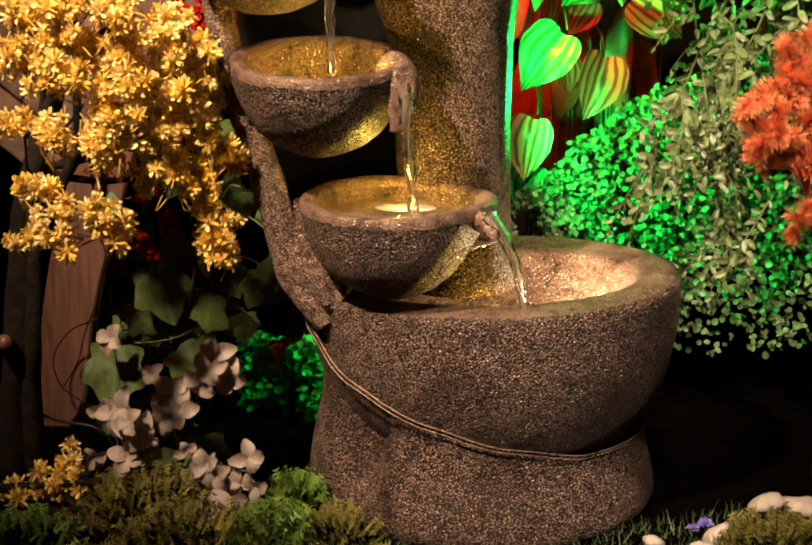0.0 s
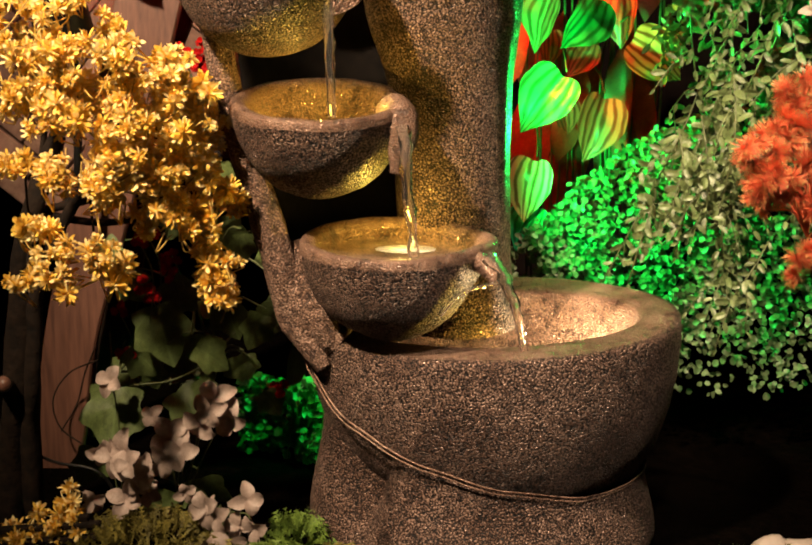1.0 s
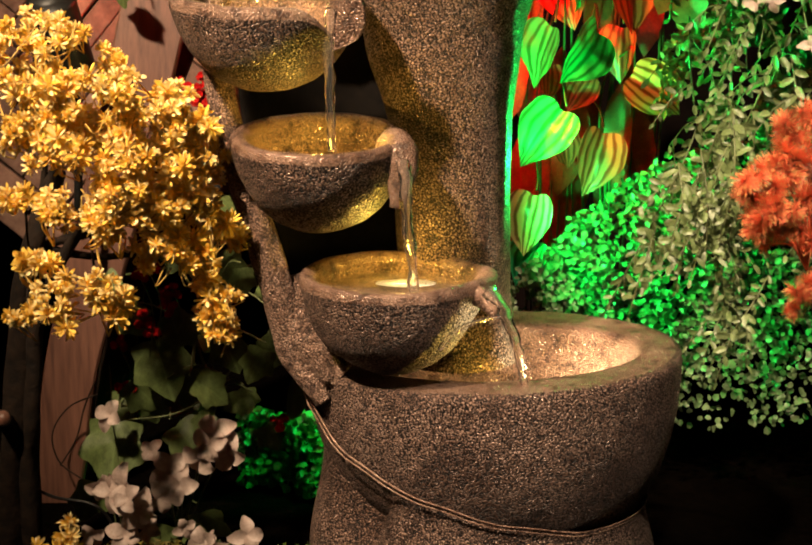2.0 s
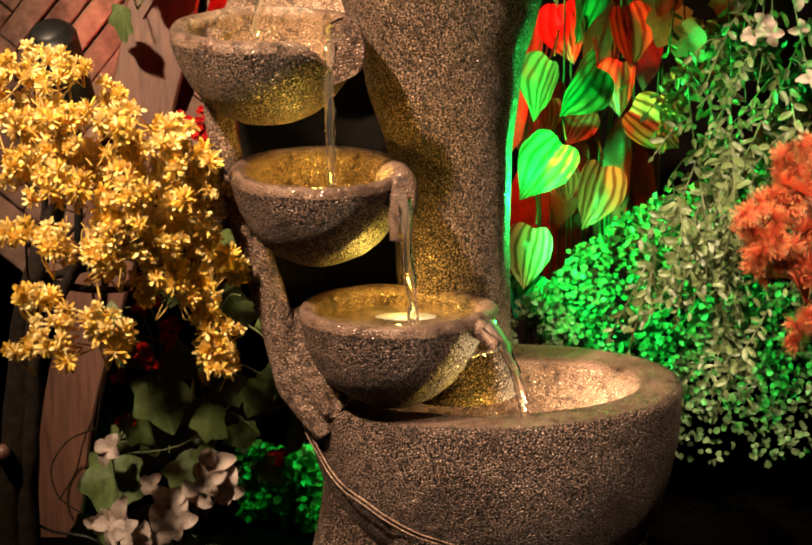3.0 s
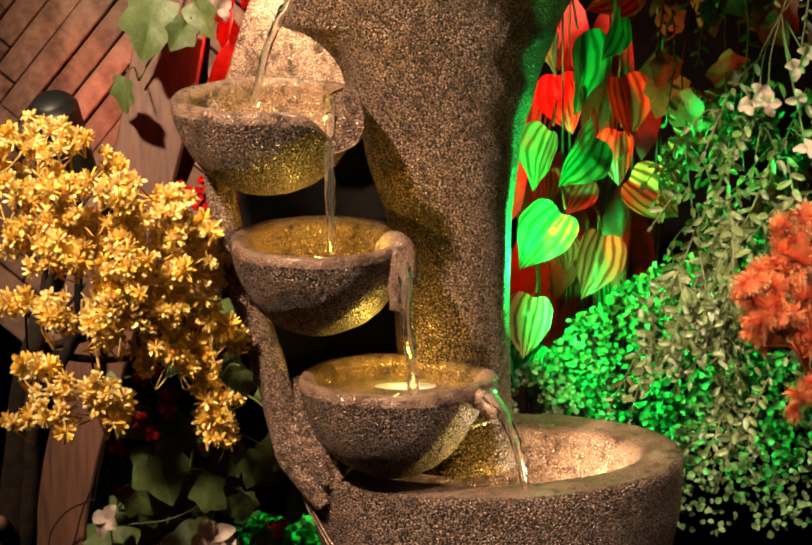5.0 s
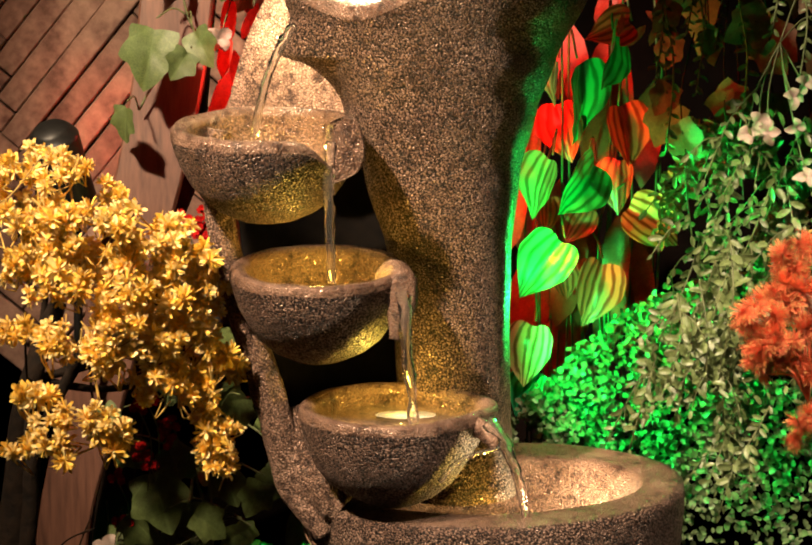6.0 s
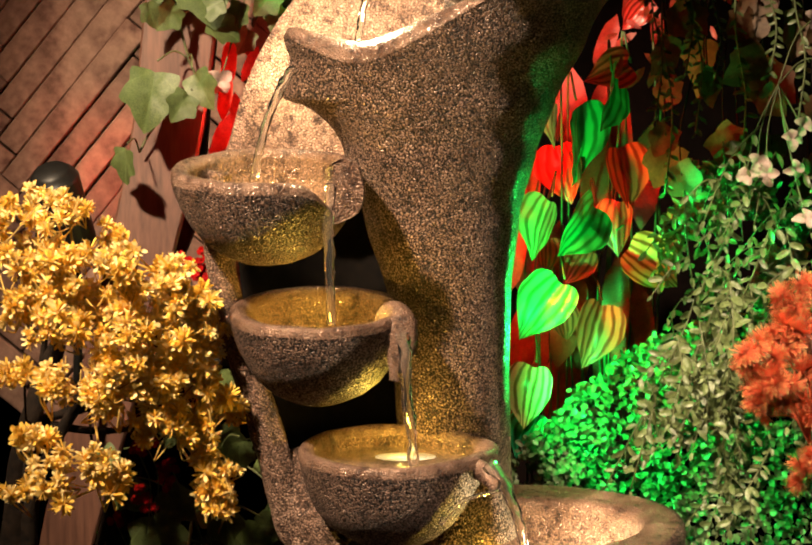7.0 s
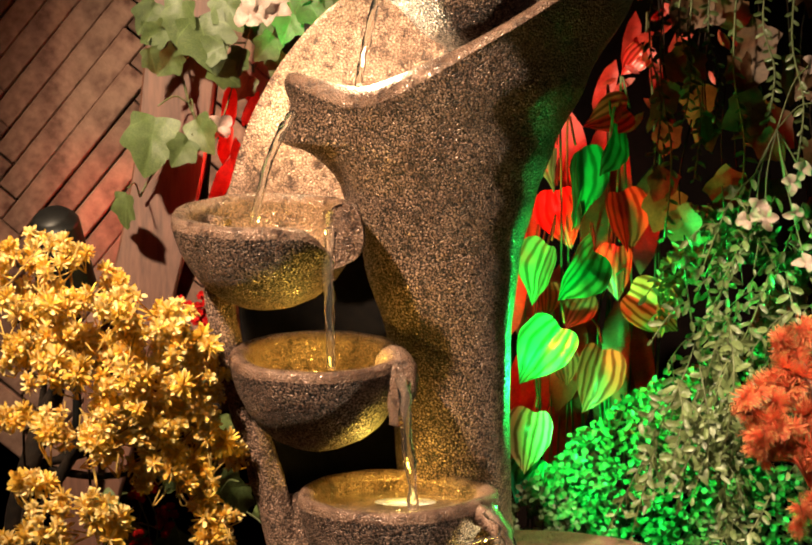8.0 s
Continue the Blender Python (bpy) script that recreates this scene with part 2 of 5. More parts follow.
STONE = plain("white_pebble", (0.4, 0.31, 0.26), (0.6, 0.5, 0.43), 30, 0.6, 0.25, 0.001, 0.2)
PURPLE = plain("purple_petal", (0.10, 0.06, 0.38), (0.22, 0.15, 0.62), 80, 0.5, 0.1)
GREEN_STRIPE = striped_leaf("striped_green_leaf", (0.025, 0.52, 0.2), (0.005, 0.17, 0.045))
PALE_STRIPE = striped_leaf("striped_cream_leaf", (0.8, 0.6, 0.3), (0.22, 0.12, 0.04))
# The red lamp's colour is put into the bands of these leaves.
LAMP_RED_STRIPE = striped_leaf("striped_lamp_red_leaf", (0.85, 0.07, 0.05), (0.35, 0.015, 0.01))


# ---- builders ----
def mesh_of(name, verts, faces, material, smooth=True, uv=None):
    me = bpy.data.meshes.new(name)
    me.from_pydata([tuple(v) for v in verts], [], faces)
    if smooth:
        me.polygons.foreach_set("use_smooth", [True] * len(me.polygons))
    if uv is not None:
        layer = me.uv_layers.new(name="UVMap")
        for loop in me.loops:
            layer.data[loop.index].uv = uv[loop.vertex_index]
    for m in material if isinstance(material, (list, tuple)) else [material]:
        me.materials.append(m)
    me.update()
    return me


def thing(name, place, label, category, group="", kind=""):
    ob = new(name)
    ob.empty_display_size = 0.02
    ob.location = place
    return tagged(ob, label, category, group, kind)


def part(name, data, parent, m=None, label=""):
    """A mesh under a thing or a part. Without m the mesh is in world places."""
    ob = new(name, data)
    ob.parent = parent
    if m is None:
        top = parent.parent or parent
        m = Matrix.Translation(-Vector(top.location)) if not parent.parent else Matrix()
    ob.matrix_basis = m
    return tagged(ob, label)


def at(parent, place, turn=None, size=1.0):
    """A local pose under a thing that stands at parent's place."""
    q = turn.to_4x4() if turn else Matrix()
    return Matrix.Translation(Vector(place) - Vector(parent.location)) @ q @ Matrix.Scale(size, 4)


def smooth_path(points, n):
    """Points along a Catmull-Rom curve."""
    p = [Vector(q) for q in points]
    p = [p[0] * 2 - p[1], *p, p[-1] * 2 - p[-2]]
    out = []
    for i in range(n):
        f = i / (n - 1) * (len(p) - 3)
        k = min(int(f), len(p) - 4)
        t = f - k
        a, b, c, d = p[k:k + 4]
        out.append(0.5 * (2 * b + (c - a) * t + (2 * a - 5 * b + 4 * c - d) * t * t + (3 * b - 3 * c + d - a) * t ** 3))
    return out


def tube(points, radius, n=24, sides=8, flat=1.0, wobble=0.0, seed=0):
    """Vertices and faces of a tube along a curve; radius is a number or a function of 0..1."""
    path = smooth_path(points, n)
    verts, faces = [], []
    for i, p in enumerate(path):
        way = (path[min(i + 1, n - 1)] - path[max(i - 1, 0)]).normalized()
        side = way.cross(Vector((0, 1, 0.02))).normalized()
        up = side.cross(way)
        r = radius(i / (n - 1)) if callable(radius) else radius
        for j in range(sides):
            a = 2 * math.pi * j / sides
            k = 1 + wobble * noise.noise((i * 24.0 / n * 0.3 + seed, 2 * math.cos(a), 2 * math.sin(a)))
            verts.append(p + (side * math.cos(a) + up * math.sin(a) * flat) * r * k)
    for i in range(n - 1):
        for j in range(sides):
            k = (j + 1) % sides
            faces.append((i * sides + j, i * sides + k, (i + 1) * sides + k, (i + 1) * sides + j))
    faces.append(tuple(range(sides))[::-1])
    faces.append(tuple((n - 1) * sides + j for j in range(sides)))
    return verts, faces


def rod(name, points, radius, material, **more):
    return mesh_of(name, *tube(points, radius, **more), material)


def loft(rings, first=False, last=False):
    """Vertices and faces through rings of equal length, with or without end caps."""
    n = len(rings[0])
    verts = [v for ring in rings for v in ring]
    faces = []
    for i in range(len(rings) - 1):
        for j in range(n):
            k = (j + 1) % n
            faces.append((i * n + j, i * n + k, (i + 1) * n + k, (i + 1) * n + j))
    if first:
        faces.append(tuple(range(n))[::-1])
    if last:
        faces.append(tuple((len(rings) - 1) * n + j for j in range(n)))
    return verts, faces


def spline(stops, x):
    """A smooth value at x through (x, value) stops."""
    stops = sorted(stops)
    if x <= stops[0][0]:
        return stops[0][1]
    for (a, p), (b, q) in zip(stops, stops[1:]):
        if x <= b:
            t = (x - a) / (b - a)
            return p + (q - p) * (t * t * (3 - 2 * t) * 0.5 + t * 0.5)
    return stops[-1][1]


def box_mesh(name, size, material, bevel=0.003):
    bm = bmesh.new()
    bmesh.ops.create_cube(bm, size=1)
    bmesh.ops.scale(bm, vec=size, verts=bm.verts)
    if bevel:
        bmesh.ops.bevel(bm, geom=bm.edges[:], offset=bevel, segments=1, affect="EDGES")
    me = bpy.data.meshes.new(name)
    bm.to_mesh(me)
    bm.free()
    me.materials.append(material)
    return me


# ---- the room ----
def slab(name, place, size, material, label, category):
    ob = new(name, box_mesh(name, size, material, 0))
    ob.location = place
    return tagged(ob, label, category, kind="structure")


slab("ground", (0, 0.85, -0.05), (3.4, 4.5, 0.1), SOIL, "soil ground under the planting, its shade put into a near-black colour", "ground")
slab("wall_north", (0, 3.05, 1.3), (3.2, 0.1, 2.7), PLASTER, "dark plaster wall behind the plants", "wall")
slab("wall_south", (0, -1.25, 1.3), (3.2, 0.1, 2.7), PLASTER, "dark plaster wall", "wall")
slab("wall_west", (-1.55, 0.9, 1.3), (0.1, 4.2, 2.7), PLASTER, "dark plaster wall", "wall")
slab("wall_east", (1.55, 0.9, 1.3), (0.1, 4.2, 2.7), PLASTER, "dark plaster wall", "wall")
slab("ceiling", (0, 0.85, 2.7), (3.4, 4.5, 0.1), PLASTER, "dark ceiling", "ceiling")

# ---- the fountain ----
fountain = thing("fountain", (0.1185, 1.85, -0.0009), "tiered bronze-brown cast stone garden fountain on the ground, water running", "fountain")
FX, FY = 0.1145, 1.883
RIM_Z, BASIN_R, BASIN_D = 0.2881, 0.2385, 0.211
RIM_SLOPE = 0.032
TURN = 96


def basin_radius(depth):
    """The basin's half width at that depth below its rim."""
    return BASIN_R * spline([(0, 1.0), (0.03, 1.0), (0.07, 0.985), (0.11, 0.945), (0.15, 0.875), (0.19, 0.765), (0.22, 0.64), (0.25, 0.45)], depth)


def basin_ring(r, depth, shift=0.0, squash=1.0):
    ring = []
    for j in range(TURN):
        a = 2 * math.pi * j / TURN
        x, y = r * math.cos(a), r * squash * BASIN_D / BASIN_R * math.sin(a)
        z = RIM_Z - depth + RIM_SLOPE * x * max(0.0, 1 - depth / 0.25)
        lump = 0.0015 * noise.noise((x * 14, y * 14, z * 14))
        ring.append((FX + shift + x + lump, FY + y + lump, z + 0.5 * lump))
    return ring


def build_basin():
    outer = [basin_ring(basin_radius(d), d, 0.11 * max(0, d - 0.1)) for d in (0.25, 0.235, 0.22, 0.205, 0.19, 0.17, 0.15, 0.13, 0.11, 0.09, 0.07, 0.05, 0.03, 0.015, 0.006)]
    edge = [basin_ring(BASIN_R * k, d) for k, d in ((0.996, 0.001), (0.985, -0.002), (0.96, -0.003))]
    flat = [basin_ring(BASIN_R * k, d, 0.0, q) for k, d, q in ((0.955, -0.003, 1.0), (0.9, -0.003, 0.95), (0.83, -0.002, 0.88), (0.79, -0.0005, 0.84), (0.772, 0.003, 0.82), (0.765, 0.008, 0.815))]
    inner = [basin_ring(BASIN_R * k, d, 0.0, q) for k, d, q in ((0.758, 0.015, 0.815), (0.742, 0.05, 0.82), (0.7, 0.085, 0.83), (0.62, 0.11, 0.85), (0.45, 0.125, 0.9), (0.2, 0.13, 1.0))]
    basin = part("basin", mesh_of("basin", *loft(outer + edge, True), PEBBLED), fountain)
    part("rim", mesh_of("rim", *loft([edge[-1]] + flat), RUBBED), basin, Matrix())
    part("inner_wall", mesh_of("inner_wall", *loft([flat[-1]] + inner, False, True), INSIDE), basin, Matrix())
    return basin


def collar_depth(a):
    """How far below the rim the base's upper edge runs, by the angle round the fountain (front is -90)."""
    d = (math.degrees(a) + 360) % 360
    return spline([(0, 0.19), (60, 0.2), (120, 0.12), (160, 0.03), (182, 0.016), (200, 0.045), (220, 0.094), (245, 0.138), (270, 0.168), (300, 0.19), (330, 0.19), (360, 0.19)], d)


def build_base():
    rings, steps = [], 16
    for i in range(steps + 1):
        s = i / steps
        ring = []
        for j in range(TURN):
            a = 2 * math.pi * j / TURN
            top = collar_depth(a)
            r0 = basin_radius(top) + 0.008
            sx = 0.11 * max(0, top - 0.1)
            foot = 0.228 * (1 + 0.02 * math.cos(a))
            z0, z1 = RIM_Z - top + RIM_SLOPE * r0 * math.cos(a) * max(0.0, 1 - top / 0.25), -0.004
            waist = 0.035 * math.sin(math.pi * min(1, s * 1.15)) * (0.6 - 0.5 * math.cos(a))
            end = 0.02 * max(0.0, (s - 0.86) / 0.14) ** 2
            r = r0 + (foot - r0) * (s * s * (3 - 2 * s)) ** 0.8 - waist * (1 - s) - end
            fold = math.exp(-((math.degrees(a) % 360 - 219 + 6 * s) / 13) ** 2) * math.sin(math.pi * min(1.0, 0.06 + 0.9 * s))
            r -= 0.05 * fold
            cx = FX + sx * (1 - s) - 0.022 * s
            x, y = r * math.cos(a), r * (BASIN_D / BASIN_R + 0.1 * s) * math.sin(a)
            z = z0 + (z1 - z0) * s
            lump = 0.002 * noise.noise((x * 11, y * 11, z * 11 + 5))
            ring.append((cx + x + lump, FY + y + lump, z))
        rings.append(ring)
    part("base", mesh_of("base", *loft(rings), PEBBLED), fountain)
    seam, second = [], []
    for j in range(61):
        a = math.radians(178 + j * 170 / 60)
        top = collar_depth(a)
        r0 = basin_radius(top) + 0.0074
        seam.append((FX + 0.11 * max(0, top - 0.1) + r0 * math.cos(a), FY + r0 * BASIN_D / BASIN_R * math.sin(a),
                     RIM_Z - top + RIM_SLOPE * r0 * math.cos(a) * max(0.0, 1 - top / 0.25)))
        second.append((seam[-1][0] - 0.002, seam[-1][1] - 0.002, seam[-1][2] - 0.0038))
    part("seam", rod("seam", second, lambda s: 0.0012 * (1 - 0.6 * s), SEAM, n=120, sides=6), fountain, None, "worn pale ridge round the base")
    part("seam", rod("seam", seam, lambda s: 0.0015 * (1 - 0.4 * s), SEAM, n=120, sides=6), fountain, None, "worn pale ridge round the base")


build_basin()
build_base()

# the flared column with its slanting mouth and spout
COLUMN = [(0.2757, 0.066, 0.078), (0.3638, 0.0626, 0.0714), (0.4824, 0.0591, 0.0727),
          (0.5783, 0.0557, 0.078), (0.684, 0.0462, 0.0978), (0.7627, 0.0444, 0.1203),
          (0.8221, 0.0453, 0.1414), (0.9036, 0.0508, 0.1771), (1.0055, 0.0572, 0.228)]
LIP_Z, LIP_X = 0.904, 0.0465


def column_mesh():
    n, steps = 96, 90
    z0 = COLUMN[0][0]

    def spot(a, z):
        cx = spline([(k, c) for k, c, _ in COLUMN], z)
        r = spline([(k, c) for k, _, c in COLUMN], z)
        return cx + r * math.cos(a), 1.9 + r * math.sin(a), r

    def from_beak(a):
        return (a - math.radians(196) + math.pi) % (2 * math.pi) - math.pi

    def top(a):
        z = LIP_Z
        for _ in range(30):
            x, y, r = spot(a, z)
            z = 0.5 * z + 0.5 * (LIP_Z + 0.6 * (x - LIP_X) + 0.22 * (y - 1.7))
        return z + 0.05 * math.exp(-(from_beak(a) / 0.42) ** 2)

    def beak(z):
        """How far the poured beak stands out at that height: a round arch beneath, upright above."""
        if z < 0.768:
            return 0.0
        if z < 0.826:
            return 0.06 * (1 - math.sqrt(max(0.0, 1 - ((z - 0.768) / 0.058) ** 2)))
        return 0.06 - 0.035 * min(1.0, (z - 0.826) / 0.05)

    rings = []
    for i in range(steps + 1):
        s = 1 - (1 - i / steps) ** 1.7
        ring = []
        for j in range(n):
            a = 2 * math.pi * j / n
            z = z0 + (top(a) - z0) * s
            x, y, r = spot(a, z)
            pull = math.exp(-(from_beak(a) / 0.36) ** 2) * beak(z)
            x -= pull
            y -= 0.35 * pull
            lump = 0.0015 * noise.noise((x * 16, y * 16, z * 16))
            ring.append((x + lump, y + lump, z))
        rings.append(ring)
    return rings


COLUMN_RINGS = column_mesh()
column = part("column", mesh_of("column", *loft(COLUMN_RINGS), PEBBLED), fountain)
wall = column.modifiers.new("wall", "SOLIDIFY")
wall.thickness, wall.offset = 0.011, -1
LIP_RINGS = []
for inward, up in ((0.0, -0.001), (0.001, 0.005), (0.005, 0.014), (0.012, 0.021), (0.022, 0.023), (0.031, 0.014), (0.034, -0.006), (0.035, -0.02)):
    ring = []
    for x, y, z in COLUMN_RINGS[-1]:
        d = Vector((0.0508 - x, 1.9 - y, 0)).normalized()
        wide = 0.45 + 0.75 * math.exp(-((x + 0.03) / 0.08) ** 2)
        ring.append((x + d.x * inward * wide, y + d.y * inward * wide, z + up * wide))
    LIP_RINGS.append(ring)
part("lip", mesh_of("lip", *loft(LIP_RINGS), RUBBED), column, Matrix(), "rubbed bright lip")

# the shell behind the upper bowls, the back wall coloured as shade and the winding ridge at its edge
RIDGE = [(-0.0984, 1.78, 0.2521), (-0.12, 1.79, 0.2845), (-0.1362, 1.8, 0.319), (-0.1485, 1.8, 0.3648), (-0.1608, 1.8, 0.4101), (-0.1756, 1.8, 0.461), (-0.1928, 1.8, 0.5113), (-0.207, 1.8, 0.5608), (-0.2164, 1.8, 0.6081), (-0.2223, 1.8, 0.6524), (-0.2269, 1.8, 0.6935), (-0.2182, 1.8, 0.7405)]
LEFT_EDGE = [(-0.0912, 1.88, 0.2423), (-0.1089, 1.885, 0.2826), (-0.1350, 1.89, 0.3295), (-0.1581, 1.89, 0.3907), (-0.1763, 1.89, 0.4508), (-0.1931, 1.89, 0.5035), (-0.2027, 1.89, 0.5683), (-0.2086, 1.89, 0.6257), (-0.2155, 1.9, 0.6878), (-0.2087, 1.92, 0.7368)]
SHELL_EDGE = [(-0.2396, 1.94, 0.7019), (-0.2253, 1.95, 0.768), (-0.2119, 1.955, 0.8211), (-0.1918, 1.96, 0.8742), (-0.1592, 1.96, 0.9303), (-0.1155, 1.96, 0.9828), (-0.0588, 1.96, 1.0285), (0.0143, 1.96, 1.0708)]


def sheet(edge, to_x, n, m, back, bow, thick):
    """A bowed wall from an edge curve across to x = to_x."""
    rows = smooth_path(edge, n)
    front, rear = [], []
    for p in rows:
        for j in range(m):
            t = j / (m - 1)
            x = p.x + (to_x - p.x) * t
            y = p.y + back * t + bow * math.sin(math.pi * t)
            lump = 0.003 * noise.noise((x * 20, p.z * 20, 1))
            front.append((x, y + lump, p.z))
            rear.append((x, y + thick, p.z))
    verts = front + rear
    k, faces = n * m, []
    for i in range(n - 1):
        for j in range(m - 1):
            a = i * m + j
            faces.append((a, a + 1, a + m + 1, a + m))
            faces.append((k + a, k + a + m, k + a + m + 1, k + a + 1))
    for i in range(n - 1):
        for j in (0, m - 1):
            a = i * m + j
            faces.append((a, a + m, k + a + m, k + a))
    for j in range(m - 1):
        for a in (j, (n - 1) * m + j):
            faces.append((a, a + 1, k + a + 1, k + a))
    return verts, faces


part("back_wall", mesh_of("back_wall", *sheet(LEFT_EDGE, 0.0627, 30, 14, 0.05, 0.14, 0.025), HOLLOW_SHADE), fountain)
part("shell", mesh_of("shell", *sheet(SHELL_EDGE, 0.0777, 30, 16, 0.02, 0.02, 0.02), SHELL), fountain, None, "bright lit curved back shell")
def grooved(points, radius, n, sides, deep, folds, seed, flat=0.8):
    """A strap along a curve with long bark-like grooves."""
    verts, faces = tube(points, 1.0, n, sides, flat)
    path = smooth_path(points, n)
    for i in range(n):
        t = i / (n - 1)
        for j in range(sides):
            a = 2 * math.pi * j / sides
            g = noise.noise((folds * math.cos(a), folds * math.sin(a), t * 5 + seed)) + 0.5 * noise.noise((2.3 * folds * math.cos(a), 2.3 * folds * math.sin(a), t * 14 + seed))
            k = i * sides + j
            verts[k] = path[i] + (verts[k] - path[i]) * radius(t) * (1 + deep * g)
    return verts, faces


part("ridge", mesh_of("ridge", *grooved(RIDGE, lambda s: 0.012 + 0.012 * min(1, s * 7) - 0.009 * s, 140, 40, 0.22, 1.6, 3.0), RIDGE_SKIN), fountain)
part("ridge_foot", mesh_of("ridge_foot", *grooved([(-0.148, 1.815, 0.4), (-0.137, 1.81, 0.365), (-0.12, 1.8, 0.33), (-0.1, 1.79, 0.302), (-0.078, 1.785, 0.283)], lambda s: 0.011 + 0.021 * math.sin(math.pi * (0.1 + 0.62 * s)) - 0.006 * s, 80, 40, 0.3, 1.9, 11.0), RIDGE_SKIN), fountain, None, "folded foot of the ridge on the basin's rim")


def bowl(place, r, depth, lean, spout, reach, drop, width, level, rim_lift=0.0):
    """A round bowl with a poured spout: spout is its angle in degrees, reach and drop how far it runs out and down."""
    profile = [(0.0, -1.0), (0.18, -0.985), (0.36, -0.93), (0.54, -0.84), (0.7, -0.71), (0.82, -0.55), (0.91, -0.37), (0.965, -0.2), (0.99, -0.1), (1.0, -0.05)]
    lip = [(1.0, -0.05), (0.992, 0.01), (0.965, 0.045), (0.92, 0.055), (0.86, 0.04), (0.82, 0.005), (0.805, -0.04)]
    inside = [(0.805, -0.04), (0.785, -0.18), (0.72, -0.36), (0.6, -0.54), (0.35, -0.64), (0.0, -0.66)]
    turn = Matrix.Translation(place) @ Euler((radians(lean), 0, 0)).to_matrix().to_4x4()

    def ring(k, h):
        out = []
        for j in range(72):
            a = 2 * math.pi * j / 72
            d = (a - radians(spout) + math.pi) % (2 * math.pi) - math.pi
            g = math.exp(-(d / width) ** 2) * max(0.0, 1 + h * 2.2) * min(1, k * 1.15)
            x = r * k * math.cos(a) + reach * g * math.cos(radians(spout))
            y = r * k * math.sin(a) + reach * g * math.sin(radians(spout))
            z = depth * h - drop * g + rim_lift * r * k * math.cos(a)
            lump = 0.0016 * noise.noise((x * 22 + place[0] * 9, y * 22, z * 22 + place[2] * 7))
            out.append(turn @ Vector((x + lump, y + lump, z + lump)))
        return out

    body = part("bowl", mesh_of("bowl", *loft([ring(max(k, 0.01), h) for k, h in profile], True), PEBBLED), fountain)
    part("rim", mesh_of("rim", *loft([ring(k, h) for k, h in lip]), RUBBED), body, Matrix())
    part("inner_wall", mesh_of("inner_wall", *loft([ring(max(k, 0.01), h) for k, h in inside], False, True), INSIDE), body, Matrix())
    if level:
        water = [Vector((r * 0.76 * math.cos(2 * math.pi * j / 40), r * 0.76 * math.sin(2 * math.pi * j / 40), 0)) + Vector(place) + Vector((0, 0, level)) for j in range(40)]
        me = mesh_of("pool_of_water", water, [tuple(range(40))], WATER, False)
        ob = tagged(new("pool_of_water", me), "shallow clear water standing in a fountain bowl", "water", "pools in the bowls")
        ob.visible_shadow = False


bowl((-0.0178, 1.76, 0.4136), 0.1094, 0.118, 2.5, 8, 0.02, 0.004, 0.5, -0.013)
bowl((-0.1002, 1.76, 0.5793), 0.1056, 0.112, 7.5, 12, 0.012, 0.02, 0.3, -0.034)
bowl((-0.1598, 1.76, 0.7442), 0.1106, 0.112, 10, -38, 0.0, 0.035, 0.3, -0.034)
bowl((0.0769, 1.8, 1.0211), 0.0868, 0.085, 4, 190, 0.03, 0.01, 0.4, 0)
part("stem", rod("stem", [(0.0684, 1.82, 0.9596), (0.0656, 1.83, 0.9297), (0.0659, 1.84, 0.8932)], 0.018, PEBBLED, n=8, sides=14), fountain)

part("spout", rod("spout", [(-0.033, 1.742, 0.568), (-0.02, 1.728, 0.577), (-0.009, 1.714, 0.5765), (-0.0045, 1.705, 0.563), (-0.004, 1.701, 0.5465), (-0.0082, 1.7, 0.5227), (-0.0118, 1.7, 0.506)], lambda s: 0.003 + 0.0145 * math.sin(math.pi * min(1.0, s * 1.02) ** 0.8) + 0.004 * s, RUBBED, n=40, sides=20, flat=0.55, wobble=0.16), fountain, None, "poured tongue of the middle bowl")
part("spout", rod("spout", [(0.05, 1.74, 0.39), (0.072, 1.725, 0.4), (0.0875, 1.712, 0.3985), (0.097, 1.702, 0.39), (0.1025, 1.698, 0.38)], lambda s: 0.013 + 0.003 * math.sin(math.pi * s) - 0.008 * s, RUBBED, n=30, sides=18, flat=0.9, wobble=0.1), fountain, None, "poured tongue of the low bowl")


def flank():
    """The curled cheek on the far side of the high bowl's spout: a thick leaf-shaped plate."""
    edge = smooth_path([(-0.0893, 1.713, 0.7455), (-0.08, 1.7, 0.754), (-0.066, 1.695, 0.7585), (-0.0518, 1.69, 0.75), (-0.0443, 1.69, 0.7217), (-0.0511, 1.695, 0.699), (-0.0685, 1.695, 0.688), (-0.0813, 1.688, 0.6842)], 60)
    spine = smooth_path([(-0.0895, 1.715, 0.745), (-0.0868, 1.7, 0.722), (-0.0845, 1.692, 0.702), (-0.0815, 1.688, 0.684)], 60)
    rings = []
    for p, q in zip(edge, spine):
        ring = []
        full = min(1.0, 3 * math.sin(math.pi * len(rings) / 59))
        for t, d in ((0, 0.0), (0.3, 0.0015), (0.6, 0.002), (0.85, 0.001), (0.97, -0.001), (1.0, 0.001), (1.02, 0.004), (0.97, 0.008), (0.85, 0.011), (0.6, 0.013), (0.3, 0.012), (0, 0.009)):
            c = q.lerp(p, t)
            ring.append((c.x, c.y + d * full, c.z))
        rings.append(ring)
    return loft(rings)


part("spout_cheek", mesh_of("spout_cheek", *flank(), INSIDE, False), fountain, None, "curled cheek of the high bowl's spout")

